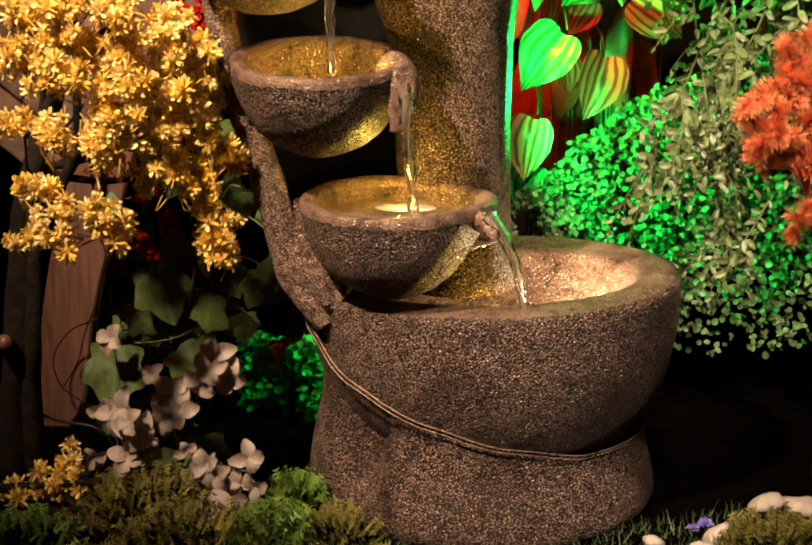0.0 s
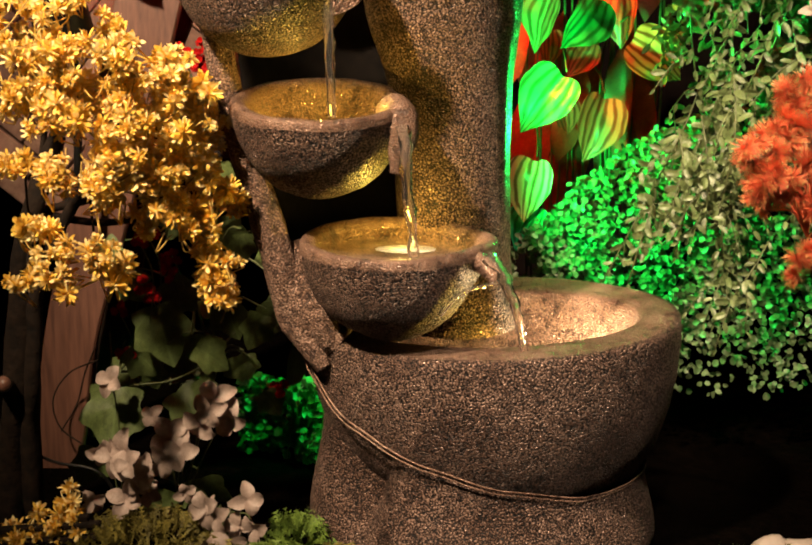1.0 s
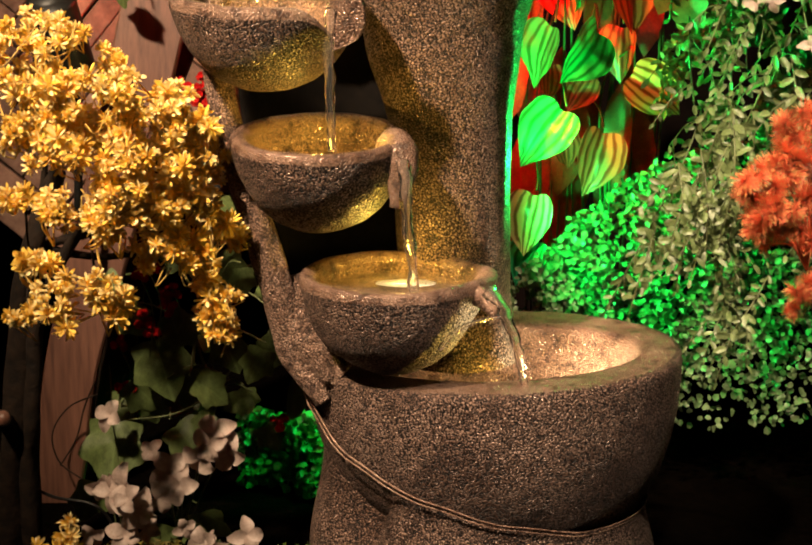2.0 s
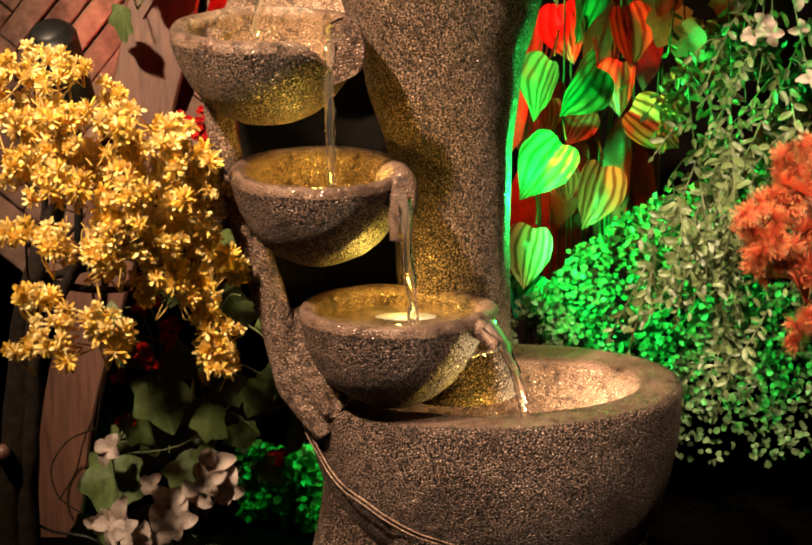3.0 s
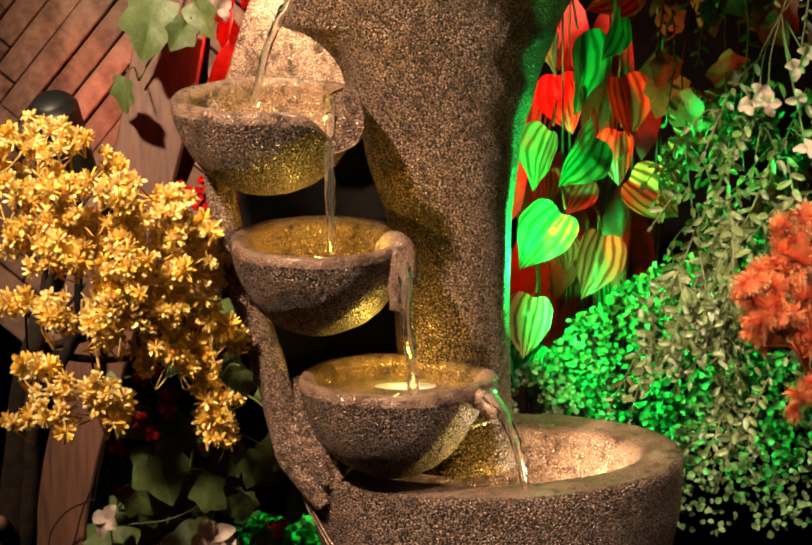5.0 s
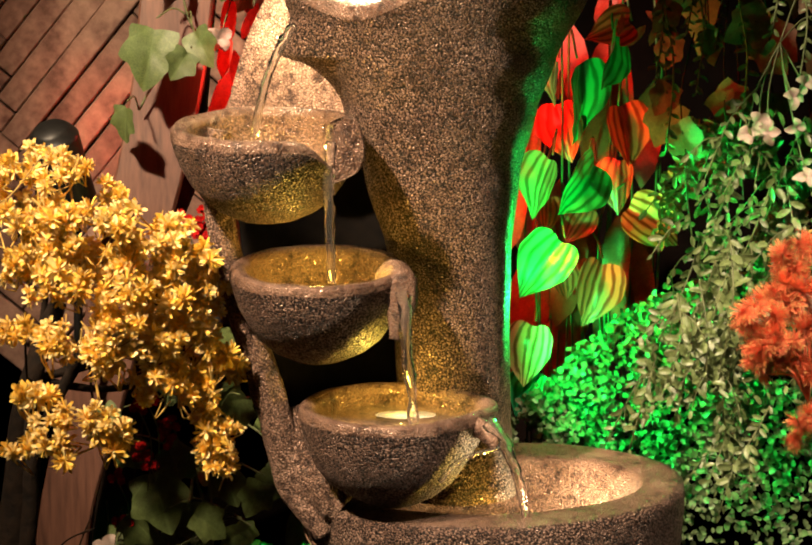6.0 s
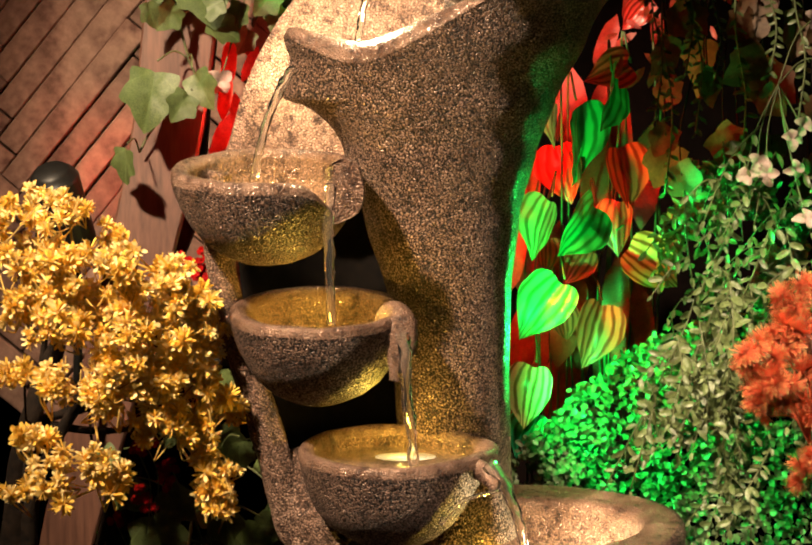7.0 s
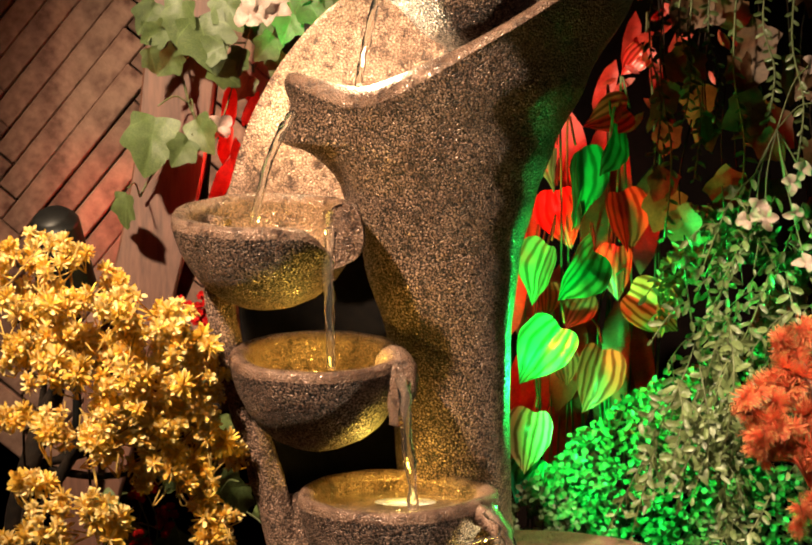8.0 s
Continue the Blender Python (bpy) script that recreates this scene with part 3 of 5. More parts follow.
# Glowing disc that imitates the warm glare on the low bowl's water.
glow, glow_tree, glow_shader = nodes_of("water_glare_glow")
glow_shader.inputs["Emission Color"].default_value = (1.0, 0.75, 0.35, 1)
glow_shader.inputs["Emission Strength"].default_value = 0.55
part("lamp", rod("lamp", [(0.0, 1.785, 0.3965), (0.0, 1.785, 0.3935)], lambda s: 0.037 - 0.01 * s, glow, n=3, sides=28, flat=0.6), fountain, None, "glowing disc standing in for the warm glare on the bowl's water")

# water: the basin's pool and five falling streams
pool = [(FX + 0.66 * BASIN_R * math.cos(2 * math.pi * j / 64), FY + 0.58 * BASIN_D * math.sin(2 * math.pi * j / 64), RIM_Z - 0.078) for j in range(64)]
pool_ob = tagged(new("pool_of_water", mesh_of("pool_of_water", pool, [tuple(range(64))], WATER, False)), "rippled clear water in the large fountain basin", "water")
pool_ob.visible_shadow = False


def stream(points, r0, r1, seed):
    me = rod("stream_of_water", points, lambda s: r0 + (r1 - r0) * s, WATER, n=40, sides=10, flat=0.6, wobble=0.9, seed=seed)
    ob = tagged(new("stream_of_water", me), "thin clear stream of falling fountain water", "water", "falling streams")
    ob.visible_shadow = False


stream([(-0.0257, 1.74, 1.0053), (-0.0378, 1.74, 0.9587), (-0.0459, 1.75, 0.9244), (-0.0536, 1.76, 0.8907)], 0.0050, 0.0036, 1)
stream([(-0.1268, 1.76, 0.8601), (-0.143, 1.75, 0.8349), (-0.1597, 1.745, 0.7916), (-0.173, 1.74, 0.7342)], 0.0058, 0.0042, 5)
stream([(-0.0814, 1.69, 0.7309), (-0.085, 1.685, 0.6792), (-0.0846, 1.69, 0.6265), (-0.0832, 1.7, 0.5702)], 0.0062, 0.0044, 9)
stream([(-0.004, 1.69, 0.562), (-0.0008, 1.686, 0.54), (0.0, 1.686, 0.51), (0.0035, 1.7, 0.47), (0.0075, 1.715, 0.435), (0.0098, 1.73, 0.4)], 0.0075, 0.005, 13)
stream([(0.0926, 1.69, 0.413), (0.1087, 1.685, 0.3968), (0.119, 1.69, 0.3712), (0.1301, 1.7, 0.3375), (0.141, 1.72, 0.285)], 0.0078, 0.0045, 17)
stream([(0.1056, 1.69, 0.381), (0.08, 1.678, 0.378), (0.0562, 1.678, 0.3661), (0.0387, 1.69, 0.3423)], 0.0018, 0.0026, 21)
# ---- brick wall, plank and small hardware behind the shrub ----
rng = random.Random(7)


def brick_wall():
    back = slab("wall_brick", (-0.62, 2.5, 0.93), (1.0, 0.06, 1.06), MORTAR, "diagonal herringbone wall of aged red-brown bricks", "wall")
    w, n = 0.041, 8
    meshes = []
    for k in range(3):
        bm = bmesh.new()
        bmesh.ops.create_cube(bm, size=1)
        bmesh.ops.scale(bm, vec=(w * n - 0.003, 0.03, w - 0.003), verts=bm.verts)
        bmesh.ops.bevel(bm, geom=bm.edges[:], offset=0.0022, segments=1, affect="EDGES")
        for v in bm.verts:
            v.co += Vector((0, 0, 0.004)) * noise.noise((v.co.x * 30 + k * 9, k, v.co.z * 30))
        me = bpy.data.meshes.new("brick")
        bm.to_mesh(me)
        bm.free()
        me.materials.append(BRICK)
        meshes.append(me)
    turn = Euler((0, radians(-50), 0)).to_matrix()
    origin = Vector((-0.6356, 2.465, 0.8626))
    for c in range(-3, 4):
        for k in range(-30, 31):
            for upright in (0, 1):
                x, z = k * w + c * n * w, k * w - c * n * w
                mid = Vector((x + w / 2, 0, z + w + n * w / 2)) if upright else Vector((x + n * w / 2, 0, z + w / 2))
                p = origin + turn @ mid
                if not (-1.02 < p.x < -0.14 and 0.42 < p.z < 1.4):
                    continue
                q = turn @ Euler((0, radians(90 if upright else 0), 0)).to_matrix()
                p.y += rng.uniform(-0.003, 0.004)
                ob = part("brick", rng.choice(meshes), back, Matrix.Translation(p - Vector(back.location)) @ q.to_4x4())


def plank(points, width, thick, name, label, seed):
    """A rough-sawn plank along a line, its edges a little wavy."""
    path = smooth_path(points, 40)
    rings = []
    for i, p in enumerate(path):
        way = (path[min(i + 1, 39)] - path[max(i - 1, 0)]).normalized()
        side = Vector((way.z, 0, -way.x))
        half = width(i / 39) / 2 if callable(width) else width / 2
        wl = half * (1 + 0.09 * noise.noise((i * 0.13, seed, 0)))
        wr = half * (1 + 0.09 * noise.noise((i * 0.13, seed, 9)))
        b = 0.003
        ring = []
        for a, d in ((-wl + b, 0), (wr - b, 0), (wr, b), (wr, thick - b), (wr - b, thick), (-wl + b, thick), (-wl, thick - b), (-wl, b)):
            ring.append(p + side * a + Vector((0, d, 0)))
        rings.append(ring)
    ob = new(name, mesh_of(name, *loft(rings, True, True), WOOD, False))
    return tagged(ob, label, "plank")


plank([(-0.2789, 2.16, 1.1504), (-0.3115, 2.15, 0.9619), (-0.3344, 2.14, 0.7947), (-0.3742, 2.12, 0.6048), (-0.4271, 2.11, 0.4031), (-0.4815, 2.1, 0.2085), (-0.5057, 2.1, 0.0508), (-0.5268, 2.1, -0.0467)], lambda s: 0.112 - 0.05 * s, 0.022, "wooden_plank", "brown rough-sawn wooden plank leaning before the brick wall", 2)
# Dark strip added along the plank's edge in place of its shadow.
plank([(-0.2728, 2.26, 1.1667), (-0.3057, 2.25, 0.8936), (-0.3289, 2.24, 0.6798), (-0.3662, 2.23, 0.5649), (-0.42, 2.23, 0.3), (-0.47, 2.23, -0.01)], 0.05, 0.03, "dark_post", "dark narrow strip behind the plank, standing in for the shadow at its edge", 6).data.materials[0] = BARK


def ball(name, place, r, material, stretch=(1, 1, 1), rough=0.1, seed=0, segments=14):
    bm = bmesh.new()
    bmesh.ops.create_uvsphere(bm, u_segments=segments, v_segments=segments // 2 + 1, radius=r)
    for v in bm.verts:
        v.co *= 1 + rough * noise.noise(v.co * (1.3 / r) + Vector((seed, 0, 0)))
        v.co = Vector((v.co.x * stretch[0], v.co.y * stretch[1], v.co.z * stretch[2]))
    me = bpy.data.meshes.new(name)
    bm.to_mesh(me)
    bm.free()
    me.polygons.foreach_set("use_smooth", [True] * len(me.polygons))
    me.materials.append(material)
    return me


spot = thing("garden_spotlight", (-0.4578, 2, 0.6931), "small black plastic garden spotlight among the yellow flowers", "spotlight")
part("housing", rod("housing", [(-0.4618, 1.98, 0.7382), (-0.459, 1.99, 0.7209), (-0.4525, 2, 0.6863), (-0.4441, 2.02, 0.6365)], lambda s: 0.022 + 0.012 * min(1, 4 * s), BLACK, n=16, sides=18), spot)
part("bracket", rod("bracket", [(-0.4508, 2.02, 0.6505), (-0.4426, 2.04, 0.5787), (-0.4505, 2.05, 0.4143)], 0.006, BLACK, n=8, sides=8), spot)

# ---- leaves and flowers, built once ----
def leaf_outline(kind, a):
    """Radius of a leaf's edge at angle a from its tip, for a leaf one long."""
    if kind == "ivy":
        return max(long / (1 + 0.8 * abs(abs(a) - mid)) for mid, long in ((0, 0.62), (1.05, 0.5), (2.15, 0.42)))
    if kind == "heart":
        return 0.37 + 0.24 * math.exp(-abs(a) / 0.3) - 0.09 * math.exp(-((abs(a) - math.pi) / 0.4) ** 2) + 0.035 * math.exp(-((abs(a) - 2.4) / 0.5) ** 2)
    if kind == "oval":
        return 0.5 / math.sqrt(math.cos(a) ** 2 + (math.sin(a) / 0.4) ** 2)
    return 0.5 / math.sqrt(math.cos(a) ** 2 + (math.sin(a) / 0.3) ** 2)


def leaf_mesh(name, kind, material, fold=0.25, droop=0.2, n=40, seed=0):
    """A leaf one metre long: tip at -z, face towards -y, a keel along its middle."""
    verts, uv, faces = [(0, 0, 0)], [(0, 0.5)], []
    rings = (0.35, 0.7, 1.0)
    for q in rings:
        for j in range(n):
            a = 2 * math.pi * j / n - math.pi
            r = leaf_outline(kind, a) * q * (1 + 0.04 * noise.noise((math.cos(a) * 2 + seed, math.sin(a) * 2, 0)))
            x, z = r * math.sin(a), -r * math.cos(a)
            y = -fold * abs(x) + droop * z * z * (1 if z < 0 else 0.5) + 0.05 * noise.noise((x * 4 + seed, z * 4, 3))
            verts.append((x, y, z))
            wide = max(0.12, math.sqrt(max(0.0, 0.27 - (z + 0.02) ** 2)))
            uv.append((x, z + 0.5) if kind == "ivy" else (x / wide, z + 0.5))
    for j in range(n):
        k = (j + 1) % n
        faces.append((0, 1 + k, 1 + j))
        for i in range(2):
            faces.append((1 + i * n + j, 1 + i * n + k, 1 + (i + 1) * n + k, 1 + (i + 1) * n + j))
    return mesh_of(name, verts, faces, material, True, uv)


def turned(roll=0, yaw=0, pitch=0):
    """A leaf's turn: roll in its own plane, then pitch up and yaw to a side."""
    return (Euler((0, 0, radians(yaw))).to_matrix() @ Euler((radians(pitch), 0, 0)).to_matrix() @ Euler((0, radians(roll), 0)).to_matrix())


IVY_LEAVES = [leaf_mesh("leaf", "ivy", IVY, seed=k) for k in range(3)]
PALE_LEAVES = [leaf_mesh("leaf", "ivy", PALE_IVY, seed=k + 5) for k in range(3)]
HEARTS = {"green": [leaf_mesh("leaf", "heart", GREEN_STRIPE, 0.42, 0.28, seed=k) for k in range(2)], "red": [leaf_mesh("leaf", "heart", LAMP_RED_STRIPE, 0.42, 0.28, seed=k + 3) for k in range(2)], "pale": [leaf_mesh("leaf", "heart", PALE_STRIPE, 0.42, 0.28, seed=k + 6) for k in range(2)]}
OVALS = [leaf_mesh("leaf", "oval", VINE, 0.3, 0.3, 12, k) for k in range(3)]
BROWN_OVALS = [leaf_mesh("leaf", "ivy", BROWN_LEAF, 0.2, 0.2, 20, k) for k in range(2)]
RED_LONG = [leaf_mesh("leaf", "long", RED_CLOTH, 0.2, 0.3, 16, k) for k in range(2)]


def petals(count, length, width, lift, curl, offset=(0, 0, 0), start=0.0, steps=3):
    """Petals round the axis -y, as vertices and faces."""
    verts, faces = [], []
    for i in range(count):
        a = start + 2 * math.pi * i / count
        d, s = Vector((math.cos(a), 0, math.sin(a))), Vector((-math.sin(a), 0, math.cos(a)))
        b = len(verts)
        for k in range(steps + 1):
            t = k / steps
            w = width * math.sin(math.pi * (0.1 + 0.66 * t)) * 0.5
            p = Vector(offset) + d * length * t * math.cos(lift) + Vector((0, -1, 0)) * length * (t * math.sin(lift) - curl * t * t)
            verts += [p + s * w, p + Vector((0, 0.12 * w, 0)), p - s * w]
        for k in range(steps):
            o = b + 3 * k
            faces += [(o, o + 1, o + 4, o + 3), (o + 1, o + 2, o + 5, o + 4)]
    return verts, faces


def joined(*sets):
    verts, faces = [], []
    for v, f in sets:
        b = len(verts)
        verts += v
        faces += [tuple(i + b for i in q) for q in f]
    return verts, faces


def yellow_head(seed):
    """Three puffs of many narrow petals on thin stalks, gold within and pale at some tips."""
    r = random.Random(seed)
    gold, pale = [], []
    for k in range(3):
        o = Vector((r.uniform(-0.013, 0.013), r.uniform(-0.007, 0.006), r.uniform(-0.011, 0.013)))
        size = r.uniform(0.75, 1.1)
        light = r.uniform(0.2, 0.9)
        for m in range(46):
            d = Vector((r.gauss(0, 1), r.gauss(-0.5, 1), r.gauss(0.3, 1))).normalized()
            s = d.cross(Vector((r.uniform(-1, 1), r.uniform(-1, 1), r.uniform(-1, 1)))).normalized()
            n = size * r.uniform(0.0095, 0.0145)
            bend = s.cross(d) * n * r.uniform(-0.1, 0.35)
            w = 0.00165 * r.uniform(0.8, 1.3)
            base, mid, high, tip = o + d * 0.002, o + d * n * 0.5 + bend * 0.25, o + d * n * 0.85 + bend * 0.7, o + d * n + bend
            v = [base - s * w * 0.4, base + s * w * 0.4, mid - s * w * 0.9, mid + s * w * 0.9, high - s * w, high + s * w, tip - s * w * 0.3, tip + s * w * 0.3]
            (pale if r.random() < light else gold).append((v, [(0, 1, 3, 2), (2, 3, 5, 4), (4, 5, 7, 6)]))
        gold.append(tube([o, o + Vector((r.uniform(-0.006, 0.006), 0.012, -0.008)), (0, 0.03, -0.018)], 0.0009, 6, 5))
    v, f = joined(*gold, *pale)
    me = mesh_of("flower_head", v, f, [YELLOW, CREAM], False)
    first = sum(len(c) for _, c in gold)
    for i, c in enumerate(me.polygons):
        c.material_index = 1 if i >= first else 0
    return me


YELLOW_HEADS = [yellow_head(k) for k in range(8)]

# ---- the yellow flowering shrub ----
shrub = thing("yellow_shrub", (-0.4774, 1.8, 0.0597), "yellow flowering artificial shrub with starry florets and dark stems", "shrub")
HIGH = [(*(-0.4417, 1.8, 0.7113), 20), (*(-0.3977, 1.78, 0.6888), 34), (*(-0.4383, 1.75, 0.6675), 60), (*(-0.3572, 1.8, 0.6579), 34), (*(-0.3869, 1.72, 0.6296), 60), (*(-0.4405, 1.72, 0.6122), 50), (*(-0.3378, 1.7, 0.6029), 80),
        (*(-0.2893, 1.72, 0.5947), 62), (*(-0.2599, 1.74, 0.5983), 55), (*(-0.2384, 1.75, 0.5734), 52), (*(-0.219, 1.78, 0.5452), 26), (*(-0.3955, 1.72, 0.5831), 60), (*(-0.2707, 1.74, 0.5508), 60), (*(-0.3116, 1.7, 0.5448), 60)]
LOW = [(*(-0.4363, 1.7, 0.5124), 24), (*(-0.3792, 1.68, 0.5128), 36), (*(-0.3337, 1.68, 0.4952), 50), (*(-0.2875, 1.72, 0.5), 55), (*(-0.2488, 1.74, 0.4966), 50), (*(-0.2377, 1.76, 0.4561), 45), (*(-0.1972, 1.8, 0.4597), 26), (*(-0.4272, 1.68, 0.4418), 24),
       (*(-0.3818, 1.67, 0.429), 20), (*(-0.3441, 1.67, 0.426), 18), (*(-0.4042, 1.66, 0.4074), 24), (*(-0.4291, 1.66, 0.3834), 20), (*(-0.3825, 1.66, 0.3804), 18), (*(-0.3284, 1.68, 0.3906), 18), (*(-0.2187, 1.76, 0.3807), 36), (*(-0.2241, 1.77, 0.3463), 34), (*(-0.2732, 1.73, 0.4497), 45), (*(-0.2451, 1.76, 0.4217), 34)]
FORKS = [Vector(q) for q in ((-0.458, 1.82, 0.438), (-0.3902, 1.84, 0.4793), (-0.3101, 1.86, 0.4953), (-0.438, 1.86, 0.6034), (-0.2951, 1.87, 0.4282))]
part("stem", rod("stem", [(-0.5256, 1.86, -0.0386), (-0.5076, 1.85, 0.1112), (-0.4859, 1.84, 0.2813), (-0.458, 1.82, 0.438), (-0.4276, 1.85, 0.5289)], lambda s: 0.026 - 0.016 * s, BARK, n=40, sides=12, wobble=0.4), shrub)
part("stem", rod("stem", [(-0.4807, 1.84, -0.0003), (-0.4777, 1.83, 0.1467), (-0.4655, 1.82, 0.26), (-0.4498, 1.82, 0.3665), (-0.3902, 1.84, 0.4793)], lambda s: 0.014 - 0.008 * s, BARK, n=40, sides=10, wobble=0.5), shrub)
cut = part("cut_branch", rod("cut_branch", [(-0.4983, 1.84, 0.1921), (-0.4996, 1.81, 0.217), (-0.499, 1.795, 0.2272)], 0.011, BARK, n=8, sides=12), shrub)
part("cut_face", rod("cut_face", [(-0.499, 1.795, 0.2272), (-0.4987, 1.793, 0.2281)], 0.009, WOOD, n=3, sides=12), cut, Matrix(), "pale cut end")
for f in FORKS[1:]:
    part("branch", rod("branch", [FORKS[0], FORKS[0].lerp(f, 0.5) + Vector((0, 0.01, -0.015)), f], lambda s: 0.006 - 0.003 * s, BARK, n=14, sides=7), shrub)
for x, y, z, r in HIGH + LOW:
    r = r * 0.0007
    mid = Vector((x, y, z))
    fork = min(FORKS, key=lambda f: (f - mid).length)
    part("branch", rod("branch", [fork, fork.lerp(mid, 0.5) + Vector((rng.uniform(-0.02, 0.02), 0.01, rng.uniform(-0.03, 0.0))), mid + Vector((0, 0.015, 0))], 0.0016, STALK if rng.random() < 0.6 else BARK, n=14, sides=6), shrub)
    for k in range(max(2, round(9.5 * (r / 0.04) ** 1.6))):
        d = Vector((rng.gauss(0, 1), rng.gauss(-0.3, 1), rng.gauss(0.1, 1)))
        d = d.normalized() * r * rng.uniform(0.3, 1.0) ** 0.5
        p = mid + Vector((d.x, d.y * 0.9, d.z))
        part("flower_head", rng.choice(YELLOW_HEADS), shrub, at(shrub, p, turned(rng.uniform(-40, 40), rng.uniform(-35, 35), rng.uniform(-30, 30)), rng.uniform(0.8, 1.3)))
    if r > 0.022:
        for k in range(3):
            a, b = [mid + Vector((rng.uniform(-r, r), rng.uniform(-0.03, 0.02), rng.uniform(-r, r))) for _ in range(2)]
            part("tendril", rod("tendril", [a, a.lerp(b, 0.5) + Vector((rng.uniform(-0.02, 0.02), -0.01, -0.02)), b], 0.0009, STALK, n=12, sides=5), shrub)
low_bloom = thing("yellow_flower_tuft", (-0.4346, 1.75, 0.0387), "small yellow flower tuft beside the dark stems", "flower")
for u in [(-0.4823, 1.75, 0.0491), (-0.4559, 1.75, 0.0595), (-0.4379, 1.74, 0.0534), (-0.4231, 1.75, 0.0699), (-0.4109, 1.75, 0.0595), (-0.4639, 1.74, 0.0465), (-0.4954, 1.75, 0.0457), (-0.4233, 1.77, 0.0859)]:
    part("flower_head", rng.choice(YELLOW_HEADS), low_bloom, at(low_bloom, u, turned(rng.uniform(0, 360), rng.uniform(-30, 30), -30), 1.1))

# ---- ivy ----
def ivy(name, place, label, leaves, meshes, root):
    """A plant of lobed leaves, each on a stalk from the root line."""
    plant = thing(name, place, label, "ivy")
    for k, (p, size, roll, yaw, pitch) in enumerate(leaves):
        q = turned(roll, yaw, pitch)
        part("leaf", meshes[k % len(meshes)], plant, at(plant, p, q, size))
        base = Vector(p) + q @ Vector((0, 0, 0.4 * size))
        foot = min((Vector(r) for r in root), key=lambda r: (r - base).length)
        part("stalk", rod("stalk", [base, base.lerp(foot, 0.5) + Vector((0, 0.01, 0.012)), foot], 0.0013, STEM, n=10, sides=5), plant)
    part("runner", rod("runner", root, 0.0018, STEM, n=30, sides=6), plant)
    return plant


ivy("ivy", (-0.2721, 2.1, 0.8159), "pale green ivy with broad lobed leaves hanging on the plank",
    [((-0.3432, 2.08, 0.845), 0.1, 12, 15, -10), ((-0.2766, 2.07, 0.8511), 0.066, -30, -25, -5), ((-0.298, 2.06, 0.8265), 0.055, 35, 25, -15), ((-0.2726, 2.08, 0.982), 0.1, -15, 12, -18), ((-0.3189, 2.1, 0.9497), 0.055, 40, 45, 0), ((-0.3471, 2.1, 0.9533), 0.045, -20, 30, 10),
     ((-0.3039, 2.09, 1.009), 0.075, 10, -25, -5), ((-0.2522, 2.08, 0.9283), 0.06, -60, 30, -20), ((-0.3461, 2.1, 1.0127), 0.06, 30, 20, 0), ((-0.3789, 2.07, 0.749), 0.06, 15, -40, 5), ((-0.2552, 2.07, 0.958), 0.055, 70, -10, -10), ((-0.335, 2.1, 0.985), 0.05, 60, 10, 10), ((-0.225, 2.11, 0.9514), 0.05, 20, -30, 0), ((-0.24, 2.09, 1.02), 0.07, -30, -10, -10)],
    PALE_LEAVES, [(-0.3223, 2.12, 1.0024), (-0.3124, 2.12, 0.9454), (-0.2989, 2.12, 0.8881), (-0.2922, 2.12, 0.8521), (-0.3472, 2.12, 0.7948), (-0.3695, 2.12, 0.7588)])
ivy_rng = random.Random(21)
MORE_IVY = [((ivy_rng.uniform(-0.42, -0.17), ivy_rng.uniform(1.93, 2.05), ivy_rng.uniform(0.14, 0.4)), ivy_rng.uniform(0.045, 0.085), ivy_rng.uniform(-60, 60), ivy_rng.uniform(-35, 35), ivy_rng.uniform(-40, 5)) for _ in range(16)]
ivy("ivy", (-0.3414, 1.98, 0.2128), "dark green ivy with broad lobed leaves beneath the yellow shrub",
    [((-0.3293, 1.96, 0.2585), 0.10, -15, 10, -15), ((-0.382, 1.9, 0.1616), 0.105, 5, -5, -20), ((-0.1973, 1.96, 0.2564), 0.06, 25, 15, -10), ((-0.2396, 1.97, 0.2738), 0.07, -20, -10, -5), ((-0.3014, 1.98, 0.3), 0.07, 30, 0, -10), ((-0.3609, 1.97, 0.2121), 0.07, -40, 20, 0),
     ((-0.4233, 1.93, 0.0778), 0.07, 20, 20, 0), ((-0.2598, 1.9, 0.5269), 0.045, 10, 0, -10), ((-0.238, 1.92, 0.4689), 0.05, -20, 10, 0), ((-0.2183, 1.98, 0.1981), 0.045, -10, 20, 0), ((-0.2932, 1.99, 0.2172), 0.07, 10, 30, 0), ((-0.1897, 2, 0.1395), 0.05, -30, 0, 0), ((-0.324, 1.95, 0.0059), 0.07, 20, 0, 0),
     ((-0.2174, 1.95, 0.3708), 0.05, 0, 20, 0), ((-0.28, 1.97, 0.0132), 0.09, -10, 10, 0)] + MORE_IVY,
    IVY_LEAVES, [(-0.2572, 2.02, 0.3483), (-0.2866, 2.01, 0.2779), (-0.2669, 2, 0.192), (-0.3253, 2, 0.1621), (-0.3922, 1.98, 0.1833), (-0.4252, 1.98, 0.0934), (-0.3168, 2, 0.0091)])
loops = thing("dry_tendrils", (-0.4699, 2.05, 0.0685), "thin dry brown tendrils looping across the plank", "tendril")
